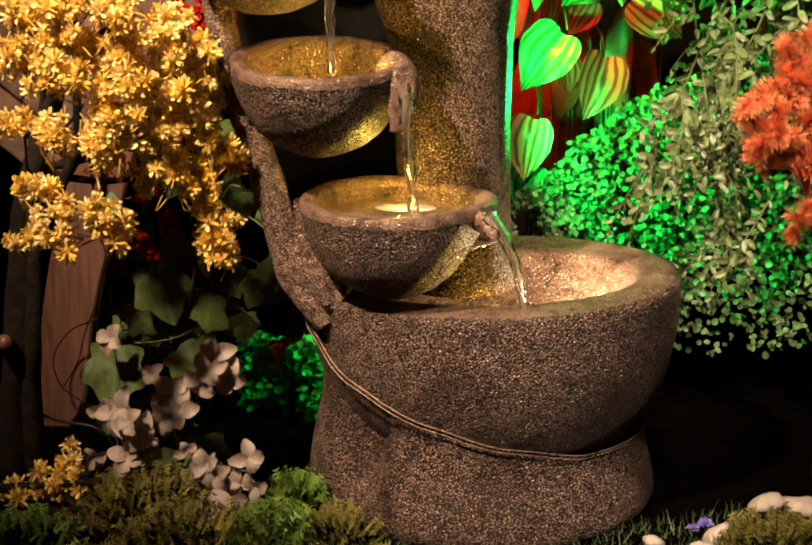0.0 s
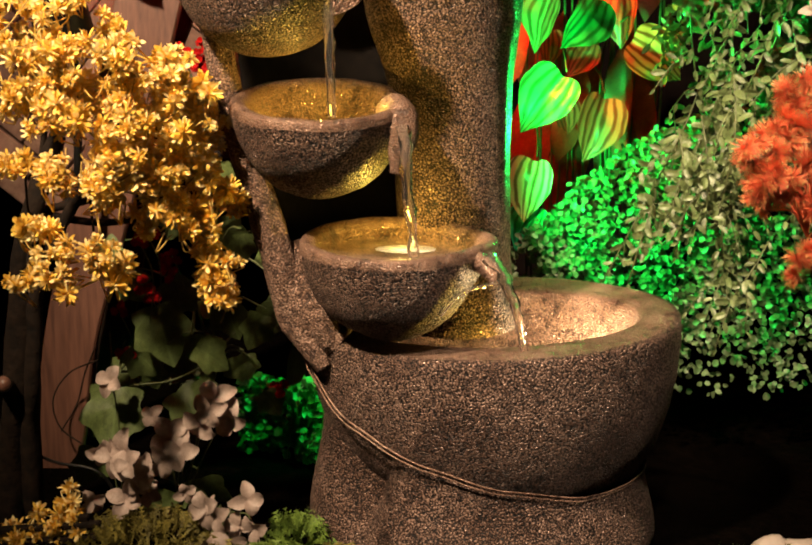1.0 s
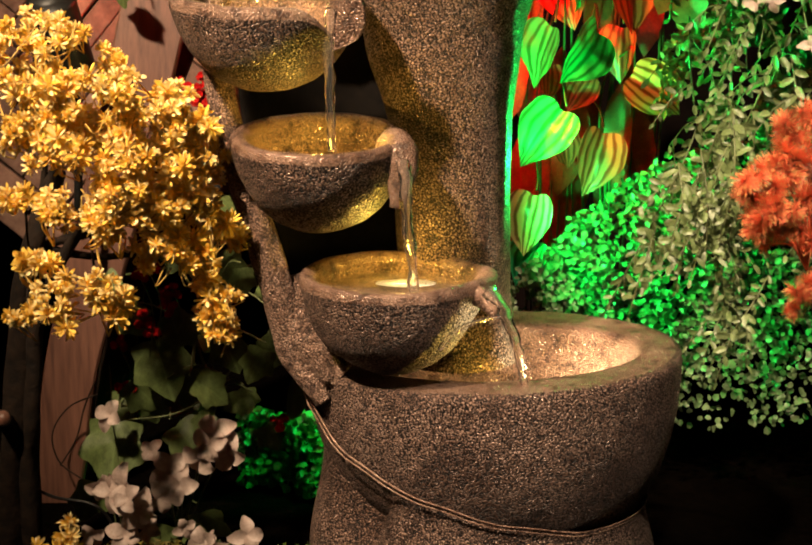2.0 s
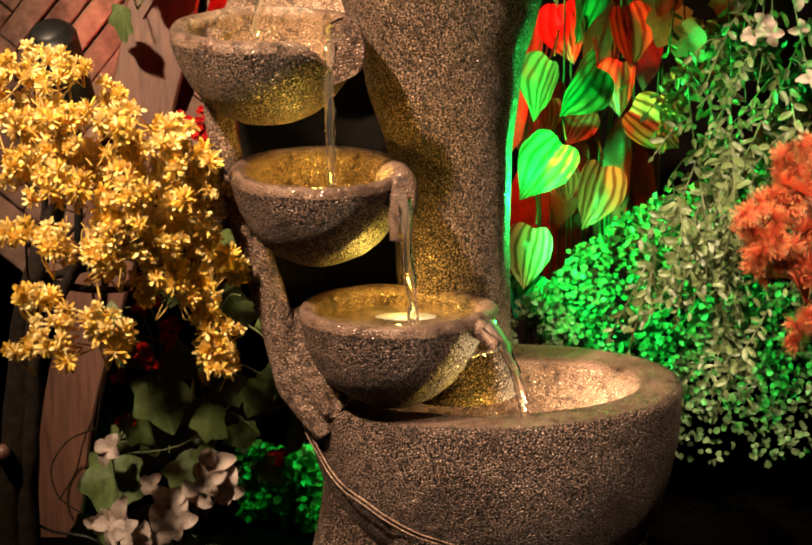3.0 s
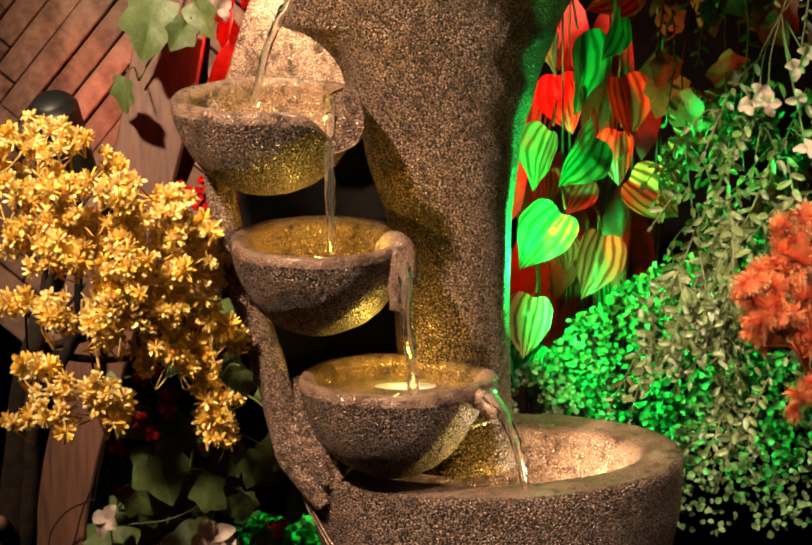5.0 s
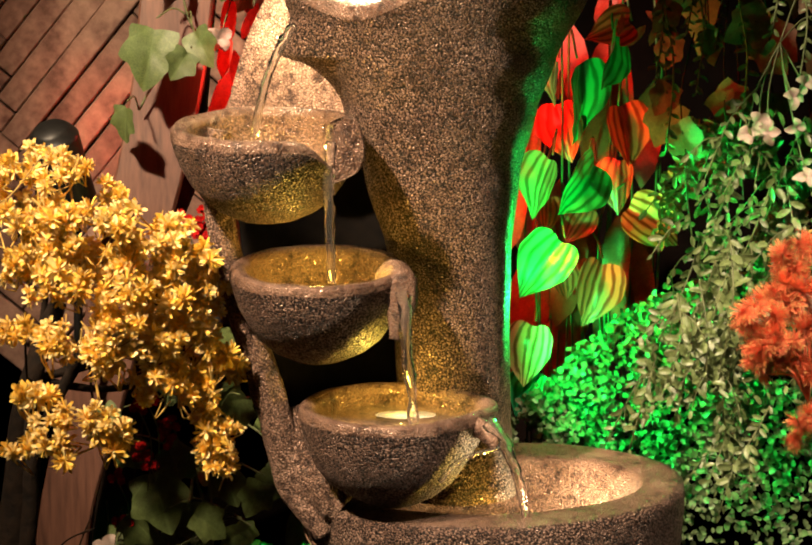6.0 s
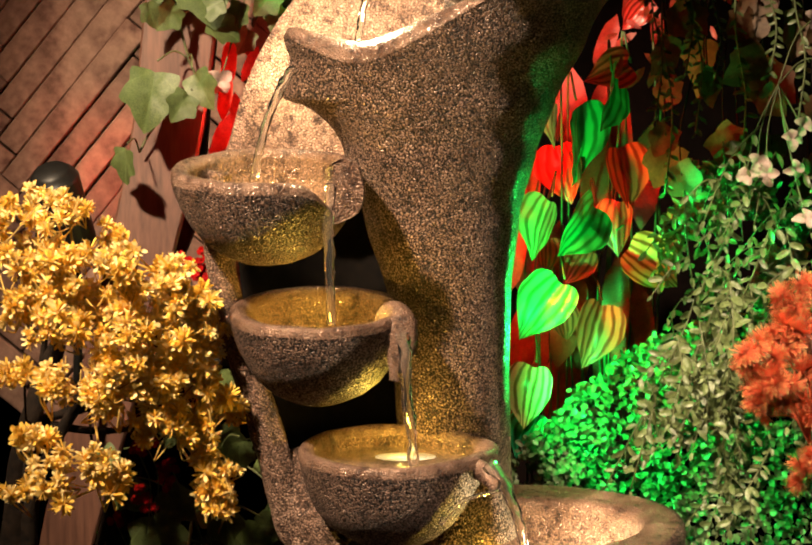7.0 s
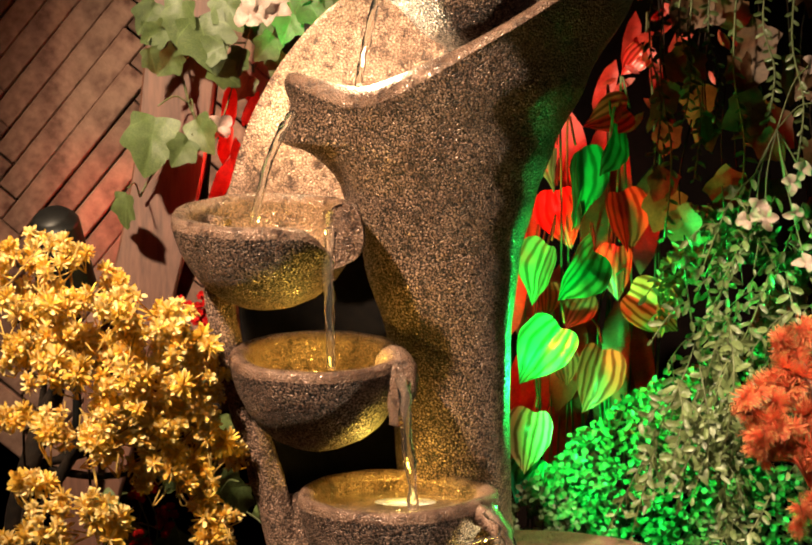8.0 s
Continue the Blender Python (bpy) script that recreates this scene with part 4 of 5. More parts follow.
for pts in ([(-0.4574, 2.04, 0.0564), (-0.4954, 2.06, 0.0768), (-0.5032, 2.06, 0.1198), (-0.478, 2.06, 0.1585), (-0.4301, 2.03, 0.1867)], [(-0.4942, 2.06, 0.0713), (-0.4696, 2.06, 0.112), (-0.4537, 2.05, 0.1616), (-0.4328, 2.03, 0.2056)],
            [(-0.4339, 2, 0.1395), (-0.377, 1.97, 0.1679), (-0.3186, 1.96, 0.1785), (-0.2686, 1.96, 0.2041), (-0.23, 1.97, 0.2449)], [(-0.3999, 1.97, 0.2449), (-0.3973, 1.96, 0.2041), (-0.3988, 1.95, 0.178)], [(-0.2652, 1.96, 0.3051), (-0.2575, 1.95, 0.2505), (-0.2635, 1.96, 0.1895)], [(-0.3379, 1.96, 0.2187), (-0.2865, 1.95, 0.2505), (-0.2453, 1.95, 0.2397)]):
    part("tendril", rod("tendril", pts, 0.0012, STEM if pts[0][1] < 2.02 else BARK, n=24, sides=5), loops)
bud = thing("broad_leaf_sprig", (-0.1482, 1.98, 0.1684), "single pale green pointed leaf hanging beside the fountain", "leaf")
part("leaf", leaf_mesh("leaf", "oval", PALE_IVY, 0.3, 0.3, 20, 4), bud, at(bud, (-0.1476, 1.97, 0.2048), turned(12, 25, -5), 0.075))
part("stalk", rod("stalk", [(-0.1554, 1.97, 0.2376), (-0.1621, 1.98, 0.2856), (-0.171, 2, 0.3384)], 0.0014, STEM, n=10, sides=5), bud)

ivy("ivy", (-0.1669, 2.25, 1.0142), "green ivy leaves behind the fountain shell",
    [((-0.1647, 2.22, 1.0113), 0.06, 20, 10, -10), ((-0.1344, 2.22, 1.0335), 0.07, -30, 0, -10), ((-0.1951, 2.22, 0.9779), 0.055, 40, 20, 0), ((-0.2108, 2.23, 1.005), 0.06, -10, -20, -10), ((-0.1642, 2.22, 1.056), 0.07, 0, 0, 0), ((-0.1041, 2.22, 1.0631), 0.07, 0, 20, 0), ((-0.1857, 2.24, 0.9531), 0.05, -40, 0, 0), ((-0.2317, 2.24, 0.9231), 0.05, 30, 0, 0)],
    PALE_LEAVES, [(-0.1357, 2.25, 1.0894), (-0.1666, 2.25, 1.0444), (-0.1975, 2.25, 0.9993), (-0.2211, 2.25, 0.9388)])

# ---- white and pink flowers ----
def petal_floret(seed):
    """A floret of four broad cupped petals."""
    r = random.Random(seed)
    verts, faces = [], []
    for i in range(4):
        a = i * math.pi / 2 + r.uniform(-0.2, 0.2)
        tilt = r.uniform(0.05, 0.85)
        d, s = Vector((math.cos(a), 0, math.sin(a))), Vector((-math.sin(a), 0, math.cos(a)))
        b = len(verts)
        for k in range(7):
            t = k / 6
            w = 0.2 * math.sin(math.pi * (0.07 + 0.87 * t)) ** 0.8
            for m in range(5):
                u = m / 2 - 1
                p = d * (0.52 * t * math.cos(tilt)) + s * w * u - Vector((0, 1, 0)) * (0.52 * t * math.sin(tilt) + 0.4 * w * u * u - 0.25 * t ** 3 * r.uniform(0.8, 1.2))
                verts.append(p)
        for k in range(6):
            for m in range(4):
                o = b + 5 * k + m
                faces.append((o, o + 1, o + 6, o + 5))
    return verts, faces


FLORETS = [mesh_of("floret", *petal_floret(k), PETAL) for k in range(5)]


def spray(label, root, florets, group=""):
    plant = thing("white_flower_spray", root, label, "flower", group)
    for p, size in florets:
        q = turned(rng.uniform(0, 360), rng.uniform(-35, 35), rng.uniform(-35, 15))
        part("floret", rng.choice(FLORETS), plant, at(plant, p, q, size * 1.3))
        a = Vector(p) + Vector((0, 0.004, 0))
        part("stalk", rod("stalk", [a, a.lerp(Vector(root), 0.4) + Vector((0, 0.02, 0.01)), root], 0.001, STEM, n=10, sides=5), plant)


spray("white artificial hydrangea spray with broad petals near the ground", (-0.2989, 1.88, 0.0269),
      [((-0.2432, 1.82, 0.1987), 0.045), ((-0.2559, 1.81, 0.1711), 0.045), ((-0.2257, 1.82, 0.1711), 0.04), ((-0.2456, 1.8, 0.1882), 0.035), ((-0.2987, 1.82, 0.1503), 0.045), ((-0.2848, 1.81, 0.133), 0.045), ((-0.3101, 1.8, 0.1193), 0.035), ((-0.3243, 1.84, 0.1677), 0.028)], "white sprays")
spray("white artificial hydrangea spray with broad petals near the ground", (-0.3678, 1.84, 0.0216),
      [((-0.3511, 1.78, 0.144), 0.045), ((-0.3364, 1.77, 0.1169), 0.045), ((-0.3651, 1.79, 0.1334), 0.04), ((-0.3416, 1.76, 0.1344), 0.035), ((-0.351, 1.78, 0.0784), 0.04), ((-0.3977, 1.8, 0.0703), 0.032), ((-0.3789, 1.86, 0.21), 0.036), ((-0.3248, 1.8, 0.0808), 0.03), ((-0.3844, 1.8, 0.1367), 0.035)], "white sprays")
spray("white artificial hydrangea spray drooping over the moss", (-0.2367, 1.82, 0.03),
      [((-0.2476, 1.76, 0.0761), 0.042), ((-0.2337, 1.75, 0.0699), 0.038), ((-0.1969, 1.77, 0.0824), 0.036), ((-0.1871, 1.76, 0.0483), 0.036), ((-0.2108, 1.77, 0.0476), 0.034), ((-0.2185, 1.72, 0.0346), 0.045), ((-0.1923, 1.71, 0.0288), 0.04), ((-0.2424, 1.71, 0.0424), 0.04), ((-0.2757, 1.78, 0.0888), 0.026), ((-0.2134, 1.7, 0.0264), 0.04)], "white sprays")
spray("pinkish white blossoms hanging among the vines", (0.4903, 2, 0.8455),
      [((0.4587, 1.97, 0.7443), 0.027), ((0.442, 1.96, 0.7275), 0.025), ((0.4689, 1.96, 0.7308), 0.027), ((0.502, 1.97, 0.7743), 0.025), ((0.5186, 1.98, 0.791), 0.027), ((0.51, 1.98, 0.735), 0.023), ((0.5236, 1.97, 0.6698), 0.027), ((0.532, 1.99, 0.93), 0.025), ((0.545, 1.99, 0.88), 0.023)], "hanging blossoms")
spray("pinkish white blossoms hanging beside the ivy", (-0.1834, 2.1, 1.0702),
      [((-0.1944, 2.06, 1.0168), 0.05), ((-0.1736, 2.06, 1.0063), 0.045), ((-0.2085, 2.06, 1.003), 0.04), ((-0.2512, 2.08, 0.8545), 0.035)], "hanging blossoms")
spray("pinkish blossom among the orange flowers", (0.4861, 1.8, 0.505), [((0.4647, 1.76, 0.551), 0.045), ((0.4727, 1.77, 0.5344), 0.045)], "hanging blossoms")

# ---- red blooms ----
def red_head(seed):
    r = random.Random(seed)
    sets = []
    for k in range(7):
        o = (r.uniform(-0.012, 0.012), r.uniform(-0.008, 0.008), r.uniform(-0.012, 0.012))
        sets.append(petals(6, 0.008, 0.006, r.uniform(0.2, 1.0), 0.3, o, r.uniform(0, 6), 2))
    return joined(*sets)


RED_HEADS = [mesh_of("flower_head", *red_head(k), BERRY, False) for k in range(3)]
red_plant = thing("red_flowers", (-0.3211, 2, 0.2659), "small dark red blooms behind the yellow shrub", "flower")
for p in ((-0.2935, 2, 0.6157), (-0.2788, 2, 0.6104), (-0.2696, 2, 0.6237), (-0.2657, 2, 0.599), (-0.3186, 1.95, 0.3463), (-0.3087, 1.95, 0.3533), (-0.3165, 1.95, 0.3288), (-0.3414, 1.96, 0.2979), (-0.3512, 1.96, 0.3122), (-0.384, 1.96, 0.275), (-0.3784, 1.97, 0.2121), (-0.3309, 1.9, 0.3919), (-0.3413, 1.9, 0.3817), (-0.1714, 2, 0.1531), (-0.3168, 1.9, 0.4888), (-0.3218, 2, 0.2475)):
    part("flower_head", rng.choice(RED_HEADS), red_plant, at(red_plant, p, turned(rng.uniform(0, 360), 0, -20), rng.uniform(0.7, 1.0)))
    part("stalk", rod("stalk", [p, Vector(p) + Vector((0.01, 0.03, -0.05)), Vector(p) + Vector((0.0, 0.05, -0.12))], 0.001, STEM, n=6, sides=5), red_plant)
straps = thing("red_leaf_plant", (-0.2645, 2.2, 0.6665), "red strap-shaped leaves behind the fountain shell", "plant")
for p, s, roll in (((-0.252, 2.2, 0.885), 0.075, 5), ((-0.258, 2.2, 0.835), 0.07, 14), ((-0.238, 2.25, 0.93), 0.075, -12), ((-0.268, 2.22, 0.775), 0.08, 20), ((-0.246, 2.24, 0.81), 0.07, -4), ((-0.276, 2.23, 0.74), 0.06, 10), ((-0.226, 2.25, 0.885), 0.06, 25)):
    part("leaf", rng.choice(RED_LONG), straps, at(straps, p, turned(roll, rng.uniform(-20, 20), 5), s))

# ---- striped-leaf plants behind the column ----
def striped_plant(colour, leaves, root, label):
    plant = thing("striped_leaf_plant", root, label, "plant", "striped plants")
    for p, size, roll, yaw, pitch in leaves:
        q = turned(roll, yaw, pitch)
        part("leaf", rng.choice(HEARTS[colour]), plant, at(plant, p, q, size))
        top = Vector(p) + q @ Vector((0, 0.02, 0.36)) * size
        part("stalk", rod("stalk", [top, top + Vector((rng.uniform(-0.01, 0.01), 0.03, 0.03)), (top.x + rng.uniform(-0.03, 0.03), 2.4, 0.55), (top.x, 2.42, 0.2)], 0.0018, STEM, n=16, sides=6), plant)


striped_plant("green", [((0.2148, 2.27, 0.5295), 0.118, 35, -12, -18), ((0.269, 2.27, 0.6481), 0.118, 48, 42, -5), ((0.2068, 2.27, 0.6508), 0.112, 22, -52, -5), ((0.2624, 2.29, 0.7801), 0.145, -16, 52, 8), ((0.2168, 2.2, 0.8032), 0.075, 12, -68, 0),
                        ((0.3055, 2.26, 0.8393), 0.115, 37, 66, -5), ((0.1893, 2.27, 0.3339), 0.09, 25, -30, -10)], (0.3154, 2.3968, 0), "green plant with pale striped heart-shaped leaves behind the fountain")
striped_plant("pale", [((0.3612, 2.27, 0.5891), 0.112, -55, 15, -12), ((0.1892, 2.26, 0.3997), 0.105, 8, -25, -12)], (0.33, 2.405, 0), "plant with cream striped heart-shaped leaves behind the fountain")
striped_plant("red", [((0.3314, 2.29, 0.7288), 0.108, -12, 25, -5), ((0.2424, 2.34, 0.7321), 0.105, -10, -25, 5), ((0.2917, 2.29, 0.4888), 0.112, 18, 20, -5), ((0.3266, 2.32, 0.6486), 0.095, 5, -40, 0), ((0.2204, 2.33, 0.6004), 0.06, 0, 20, 0), ((0.2688, 2.32, 0.585), 0.07, 30, 0, 0),
                      ((0.3174, 2.3, 0.8769), 0.085, 70, 20, -10), ((0.3932, 2.31, 0.8613), 0.055, 20, 40, 0), ((0.2446, 2.34, 0.4957), 0.07, -20, 30, 0), ((0.3639, 2.38, 0.9683), 0.06, 40, 0, 0)], (0.3449, 2.4243, 0), "plant with dark striped heart-shaped leaves behind the fountain, lamp red put into their colour")
red_straps = thing("red_leaf_plant", (0.2752, 2.4243, 0), "red strap-shaped leaves behind the striped plants", "plant")
for p, s, roll in (((0.1787, 2.4, 0.3994), 0.2, 0), ((0.2694, 2.42, 0.4296), 0.2, 4), ((0.2525, 2.42, 0.3453), 0.2, -3), ((0.3549, 2.42, 0.5206), 0.2, 3), ((0.2795, 2.42, 0.5614), 0.2, -4), ((0.2095, 2.42, 0.5777), 0.2, 0), ((0.3239, 2.45, 0.9222), 0.1, 20), ((0.4113, 2.45, 0.9298), 0.1, -10), ((0.3647, 2.45, 0.9976), 0.1, 10), ((0.4474, 2.45, 1.005), 0.09, 30)):
    part("leaf", rng.choice(RED_LONG), red_straps, at(red_straps, p, turned(roll, rng.uniform(-20, 20), 3), s))
strap_rng = random.Random(41)
for k in range(26):
    p = (strap_rng.uniform(0.16, 0.42), strap_rng.uniform(2.37, 2.44), strap_rng.uniform(0.42, 0.82))
    part("leaf", RED_LONG[k % 2], red_straps, at(red_straps, p, turned(strap_rng.uniform(-14, 14), strap_rng.uniform(-25, 25), 3), strap_rng.uniform(0.12, 0.2)))

# ---- small-leaved hedge, as one mass ----
def hedge():
    r = random.Random(3)
    top = [(0.14, 0.275), (0.2, 0.335), (0.2849, 0.405), (0.3452, 0.4476), (0.4207, 0.4825), (0.5986, 0.5553), (0.9, 0.8)]
    verts, faces = [], []
    for _ in range(24000):
        x = r.uniform(0.1, 0.78)
        zt = spline(top, x)
        z = 0.04 + (zt - 0.04) * r.random() ** 0.85 + r.gauss(0, 0.008)
        if r.random() > max(0.0, min(1.0, (z - 0.09) / 0.17)) * (0.75 + 0.9 * noise.noise((x * 14, z * 14, 7))):
            continue
        lump = 0.05 * noise.noise((x * 9, z * 9, 0)) + 0.025 * noise.noise((x * 25, z * 25, 4))
        y = 2.11 + 0.3 * (z / 0.75) ** 1.2 - 0.12 * max(0, x - 0.3) + lump + r.uniform(0, 0.05)
        s = r.uniform(0.004, 0.0072)
        q = turned(r.uniform(0, 360), r.uniform(-60, 60), r.uniform(-70, 30))
        b = len(verts)
        for u, w, h in ((0, 1, 0.15), (0.75, 0.35, -0.1), (0.7, -0.5, -0.1), (0, -1, 0.2), (-0.7, -0.5, -0.1), (-0.75, 0.35, -0.1)):
            verts.append(Vector((x, y, z)) + q @ Vector((u, h, w)) * s)
        faces += [(b, b + 3, b + 2, b + 1), (b, b + 5, b + 4, b + 3)]
    ob = new("hedge", mesh_of("hedge", verts, faces, HEDGE, True))
    tagged(ob, "dense small-leaved green hedge behind the fountain", "hedge", kind="stuff")
    verts, faces = [], []
    for _ in range(1000):
        x, z = r.uniform(-0.25, -0.06), r.uniform(0.005, 0.115)
        y = 2.13 + 0.08 * noise.noise((x * 12, z * 12, 8)) + r.uniform(0, 0.06)
        s = r.uniform(0.005, 0.009)
        q = turned(r.uniform(0, 360), r.uniform(-60, 60), r.uniform(-70, 30))
        b = len(verts)
        for u, w, h in ((0, 1, 0.15), (0.75, 0.35, -0.1), (0.7, -0.5, -0.1), (0, -1, 0.2), (-0.7, -0.5, -0.1), (-0.75, 0.35, -0.1)):
            verts.append(Vector((x, y, z)) + q @ Vector((u, h, w)) * s)
        faces += [(b, b + 3, b + 2, b + 1), (b, b + 5, b + 4, b + 3)]
    ob = new("low_hedge", mesh_of("low_hedge", verts, faces, LOW_HEDGE, True))
    tagged(ob, "low small-leaved hedge in the dark behind the base", "hedge", kind="stuff")


hedge()

# ---- hanging vines ----
def vine(points, count, size, meshes, label, seed):
    r = random.Random(seed)
    plant = thing("hanging_vine", points[0], label, "vine", "hanging vines")
    part("stem", rod("stem", points, 0.0014, STEM, n=40, sides=5), plant)
    path = smooth_path(points, count)
    for k, p in enumerate(path):
        side = 1 if k % 2 else -1
        q = turned(side * r.uniform(25, 80), r.uniform(-45, 45), r.uniform(-45, 20))
        s = size * r.uniform(0.45, 1.3)
        part("leaf", r.choice(meshes), plant, at(plant, p + q @ Vector((0, 0, -0.5 * s)), q, s))


def spray_edge(z):
    """Where the hanging sprays begin, by height."""
    return spline([(0.05, 0.43), (0.2, 0.37), (0.28, 0.33), (0.33, 0.25), (0.45, 0.32), (0.6, 0.33), (0.72, 0.31), (0.8, 0.4)], z)


def leafy_spray(root, length, lean, size, shoots, seed):
    """An arching stem with side shoots, leaflets along both."""
    r = random.Random(seed)
    plant = thing("hanging_vine", root, "hanging vine with small grey-green oval leaves", "vine", "hanging vines")
    root = Vector(root)
    end = root + Vector((-lean, r.uniform(-0.04, 0.0), -length))
    stems = [smooth_path([root, root.lerp(end, 0.5) + Vector((r.uniform(-0.01, 0.01), -0.025, 0.25 * lean)), end], 24)]
    for m in range(shoots):
        a = stems[0][r.randrange(4, 20)]
        out = Vector((r.uniform(-0.06, 0.045), r.uniform(-0.03, 0.01), r.uniform(-0.075, -0.015)))
        stems.append(smooth_path([a, a + out * 0.5 + Vector((0, -0.006, 0.01)), a + out], 12))
    for i, path in enumerate(stems):
        part("stem" if i == 0 else "shoot", rod("stem", path[::3] + [path[-1]], 0.0012 if i == 0 else 0.0008, STEM, n=14, sides=5), plant)
        total = sum((b - a).length for a, b in zip(path, path[1:]))
        line = smooth_path(path, max(4, round(total / (0.52 * size))))
        for k, p in enumerate(line):
            if r.random() < 0.1:
                continue
            way = (line[min(k + 1, len(line) - 1)] - line[max(k - 1, 0)]).normalized()
            fall = math.degrees(math.atan2(-way.x, -way.z))
            last = k == len(line) - 1
            q = turned(fall + (0 if last else (1 if k % 2 else -1) * r.uniform(25, 75)), r.uniform(-55, 55), r.uniform(-50, 25))
            g = size * r.uniform(0.6, 1.35) * (1.1 - 0.35 * k / len(line))
            part("leaf", r.choice(OVALS), plant, at(plant, p + q @ Vector((0, 0, -0.5 * g)), q, g))


spray_rng = random.Random(31)
for k in range(46):
    z = spray_rng.uniform(0.34, 0.8) if k > 14 else spray_rng.uniform(0.5, 0.78)
    edge = spray_edge(z)
    x = edge + 0.03 + (0.63 - edge) * spray_rng.random() ** 1.3
    leafy_spray((x, spray_rng.uniform(1.97, 2.1), z), spray_rng.uniform(0.09, 0.2), spray_rng.uniform(-0.01, 0.09), 0.0185, spray_rng.randrange(2, 5), k)
for k, (x, z0, z1) in enumerate(((0.345, 1.08, 0.8), (0.36, 1.08, 0.7), (0.385, 1.08, 0.86), (0.4, 1.08, 0.78), (0.425, 1.08, 0.84), (0.46, 1.08, 0.72), (0.5, 1.08, 0.86), (0.54, 1.08, 0.8))):
    vine([(x, 2.1, z0), (x - 0.008, 2.09, 0.6 * z0 + 0.4 * z1), (x + 0.006, 2.08, 0.3 * z0 + 0.7 * z1), (x - 0.004, 2.07, z1)], 34, 0.0145, OVALS, "thin dark hanging vine with sparse small leaves", k)


def foliage():
    """Trailing small leaves that fill the depth behind the vines."""
    r = random.Random(9)
    verts, faces = [], []
    while len(faces) < 12000:
        x, z = r.uniform(0.36, 0.76), r.uniform(0.38, 0.74)
        if noise.noise((x * 16, z * 9, 2)) + 0.5 * noise.noise((x * 40, z * 22, 6)) < 0.02 or r.random() > (x - 0.34) / 0.1:
            continue
        y = 2.15 + 0.05 * noise.noise((x * 11, z * 11, 3)) + r.uniform(-0.03, 0.05)
        s = r.uniform(0.006, 0.011)
        q = turned(r.uniform(-80, 80), r.uniform(-55, 55), r.uniform(-60, 25))
        b = len(verts)
        for u, w, h in ((0, 1, 0.1), (0.36, 0.4, -0.12), (0.4, -0.3, -0.12), (0, -1, 0.15), (-0.4, -0.3, -0.12), (-0.36, 0.4, -0.12)):
            verts.append(Vector((x, y, z)) + q @ Vector((u, h, w)) * s)
        faces += [(b, b + 3, b + 2, b + 1), (b, b + 5, b + 4, b + 3)]
    tagged(new("trailing_foliage", mesh_of("trailing_foliage", verts, faces, VINE, True)), "trailing mass of small yellow-green leaves behind the vines", "foliage", kind="stuff")


foliage()
withered = thing("withered_leaf_plant", (0.4538, 2.16, 1.0607), "withered brown lobed leaves hanging in the shade", "plant")
wr = random.Random(12)
for k in range(52):
    q = Vector((wr.uniform(0.36, 0.66), wr.uniform(2.1, 2.2), wr.uniform(0.72, 1.08)))
    part("leaf", BROWN_OVALS[k % 2], withered, at(withered, q, turned(wr.uniform(-60, 60), wr.uniform(-40, 40), wr.uniform(-20, 20)), wr.uniform(0.05, 0.085)))
    part("stalk", rod("stalk", [q, q + Vector((0, 0.02, 0.06)), q + Vector((wr.uniform(-0.02, 0.02), 0.03, 0.14))], 0.0012, BARK, n=6, sides=5), withered)
sprig = thing("red_leaf_sprig", (0.3492, 2.34, 1.0833), "small red leaves hanging behind the fountain's mouth", "plant")
for k in range(34):
    q = Vector((wr.uniform(0.27, 0.5), wr.uniform(2.26, 2.36), wr.uniform(0.86, 1.06)))
    part("leaf", RED_LONG[k % 2], sprig, at(sprig, q, turned(wr.uniform(-70, 70), wr.uniform(-40, 40), wr.uniform(-20, 20)), wr.uniform(0.025, 0.045)))

# ---- orange flowers ----
def orange_head(seed):
    r = random.Random(seed)
    sets, tips = [], []
    for k in range(340):
        a, e = r.uniform(0, 2 * math.pi), r.uniform(-0.2, 1.5)
        d = Vector((math.cos(a) * math.cos(e), -math.sin(e), math.sin(a) * math.cos(e)))
        n = r.uniform(0.6, 1.0)
        s = d.cross(Vector((0.3, 0.2, 1))).normalized() * 0.021
        sets.append(([d * 0.12 - s, d * 0.12 + s, d * n * 0.9 + s * 0.8, d * n - s * 0.8], [(0, 1, 2, 3)]))
        tips.append(([d * n * 0.9 - s, d * n * 0.9 + s, d * (n + 0.06) + s * 0.8, d * (n + 0.06) - s * 0.8], [(0, 1, 2, 3)]))
    v, f = joined(*sets, *tips)
    me = mesh_of("flower_head", v, f, [ORANGE, TIP], False)
    for i, q in enumerate(me.polygons):
        q.material_index = 1 if i >= 340 and r.random() < 0.5 else 0
    return me


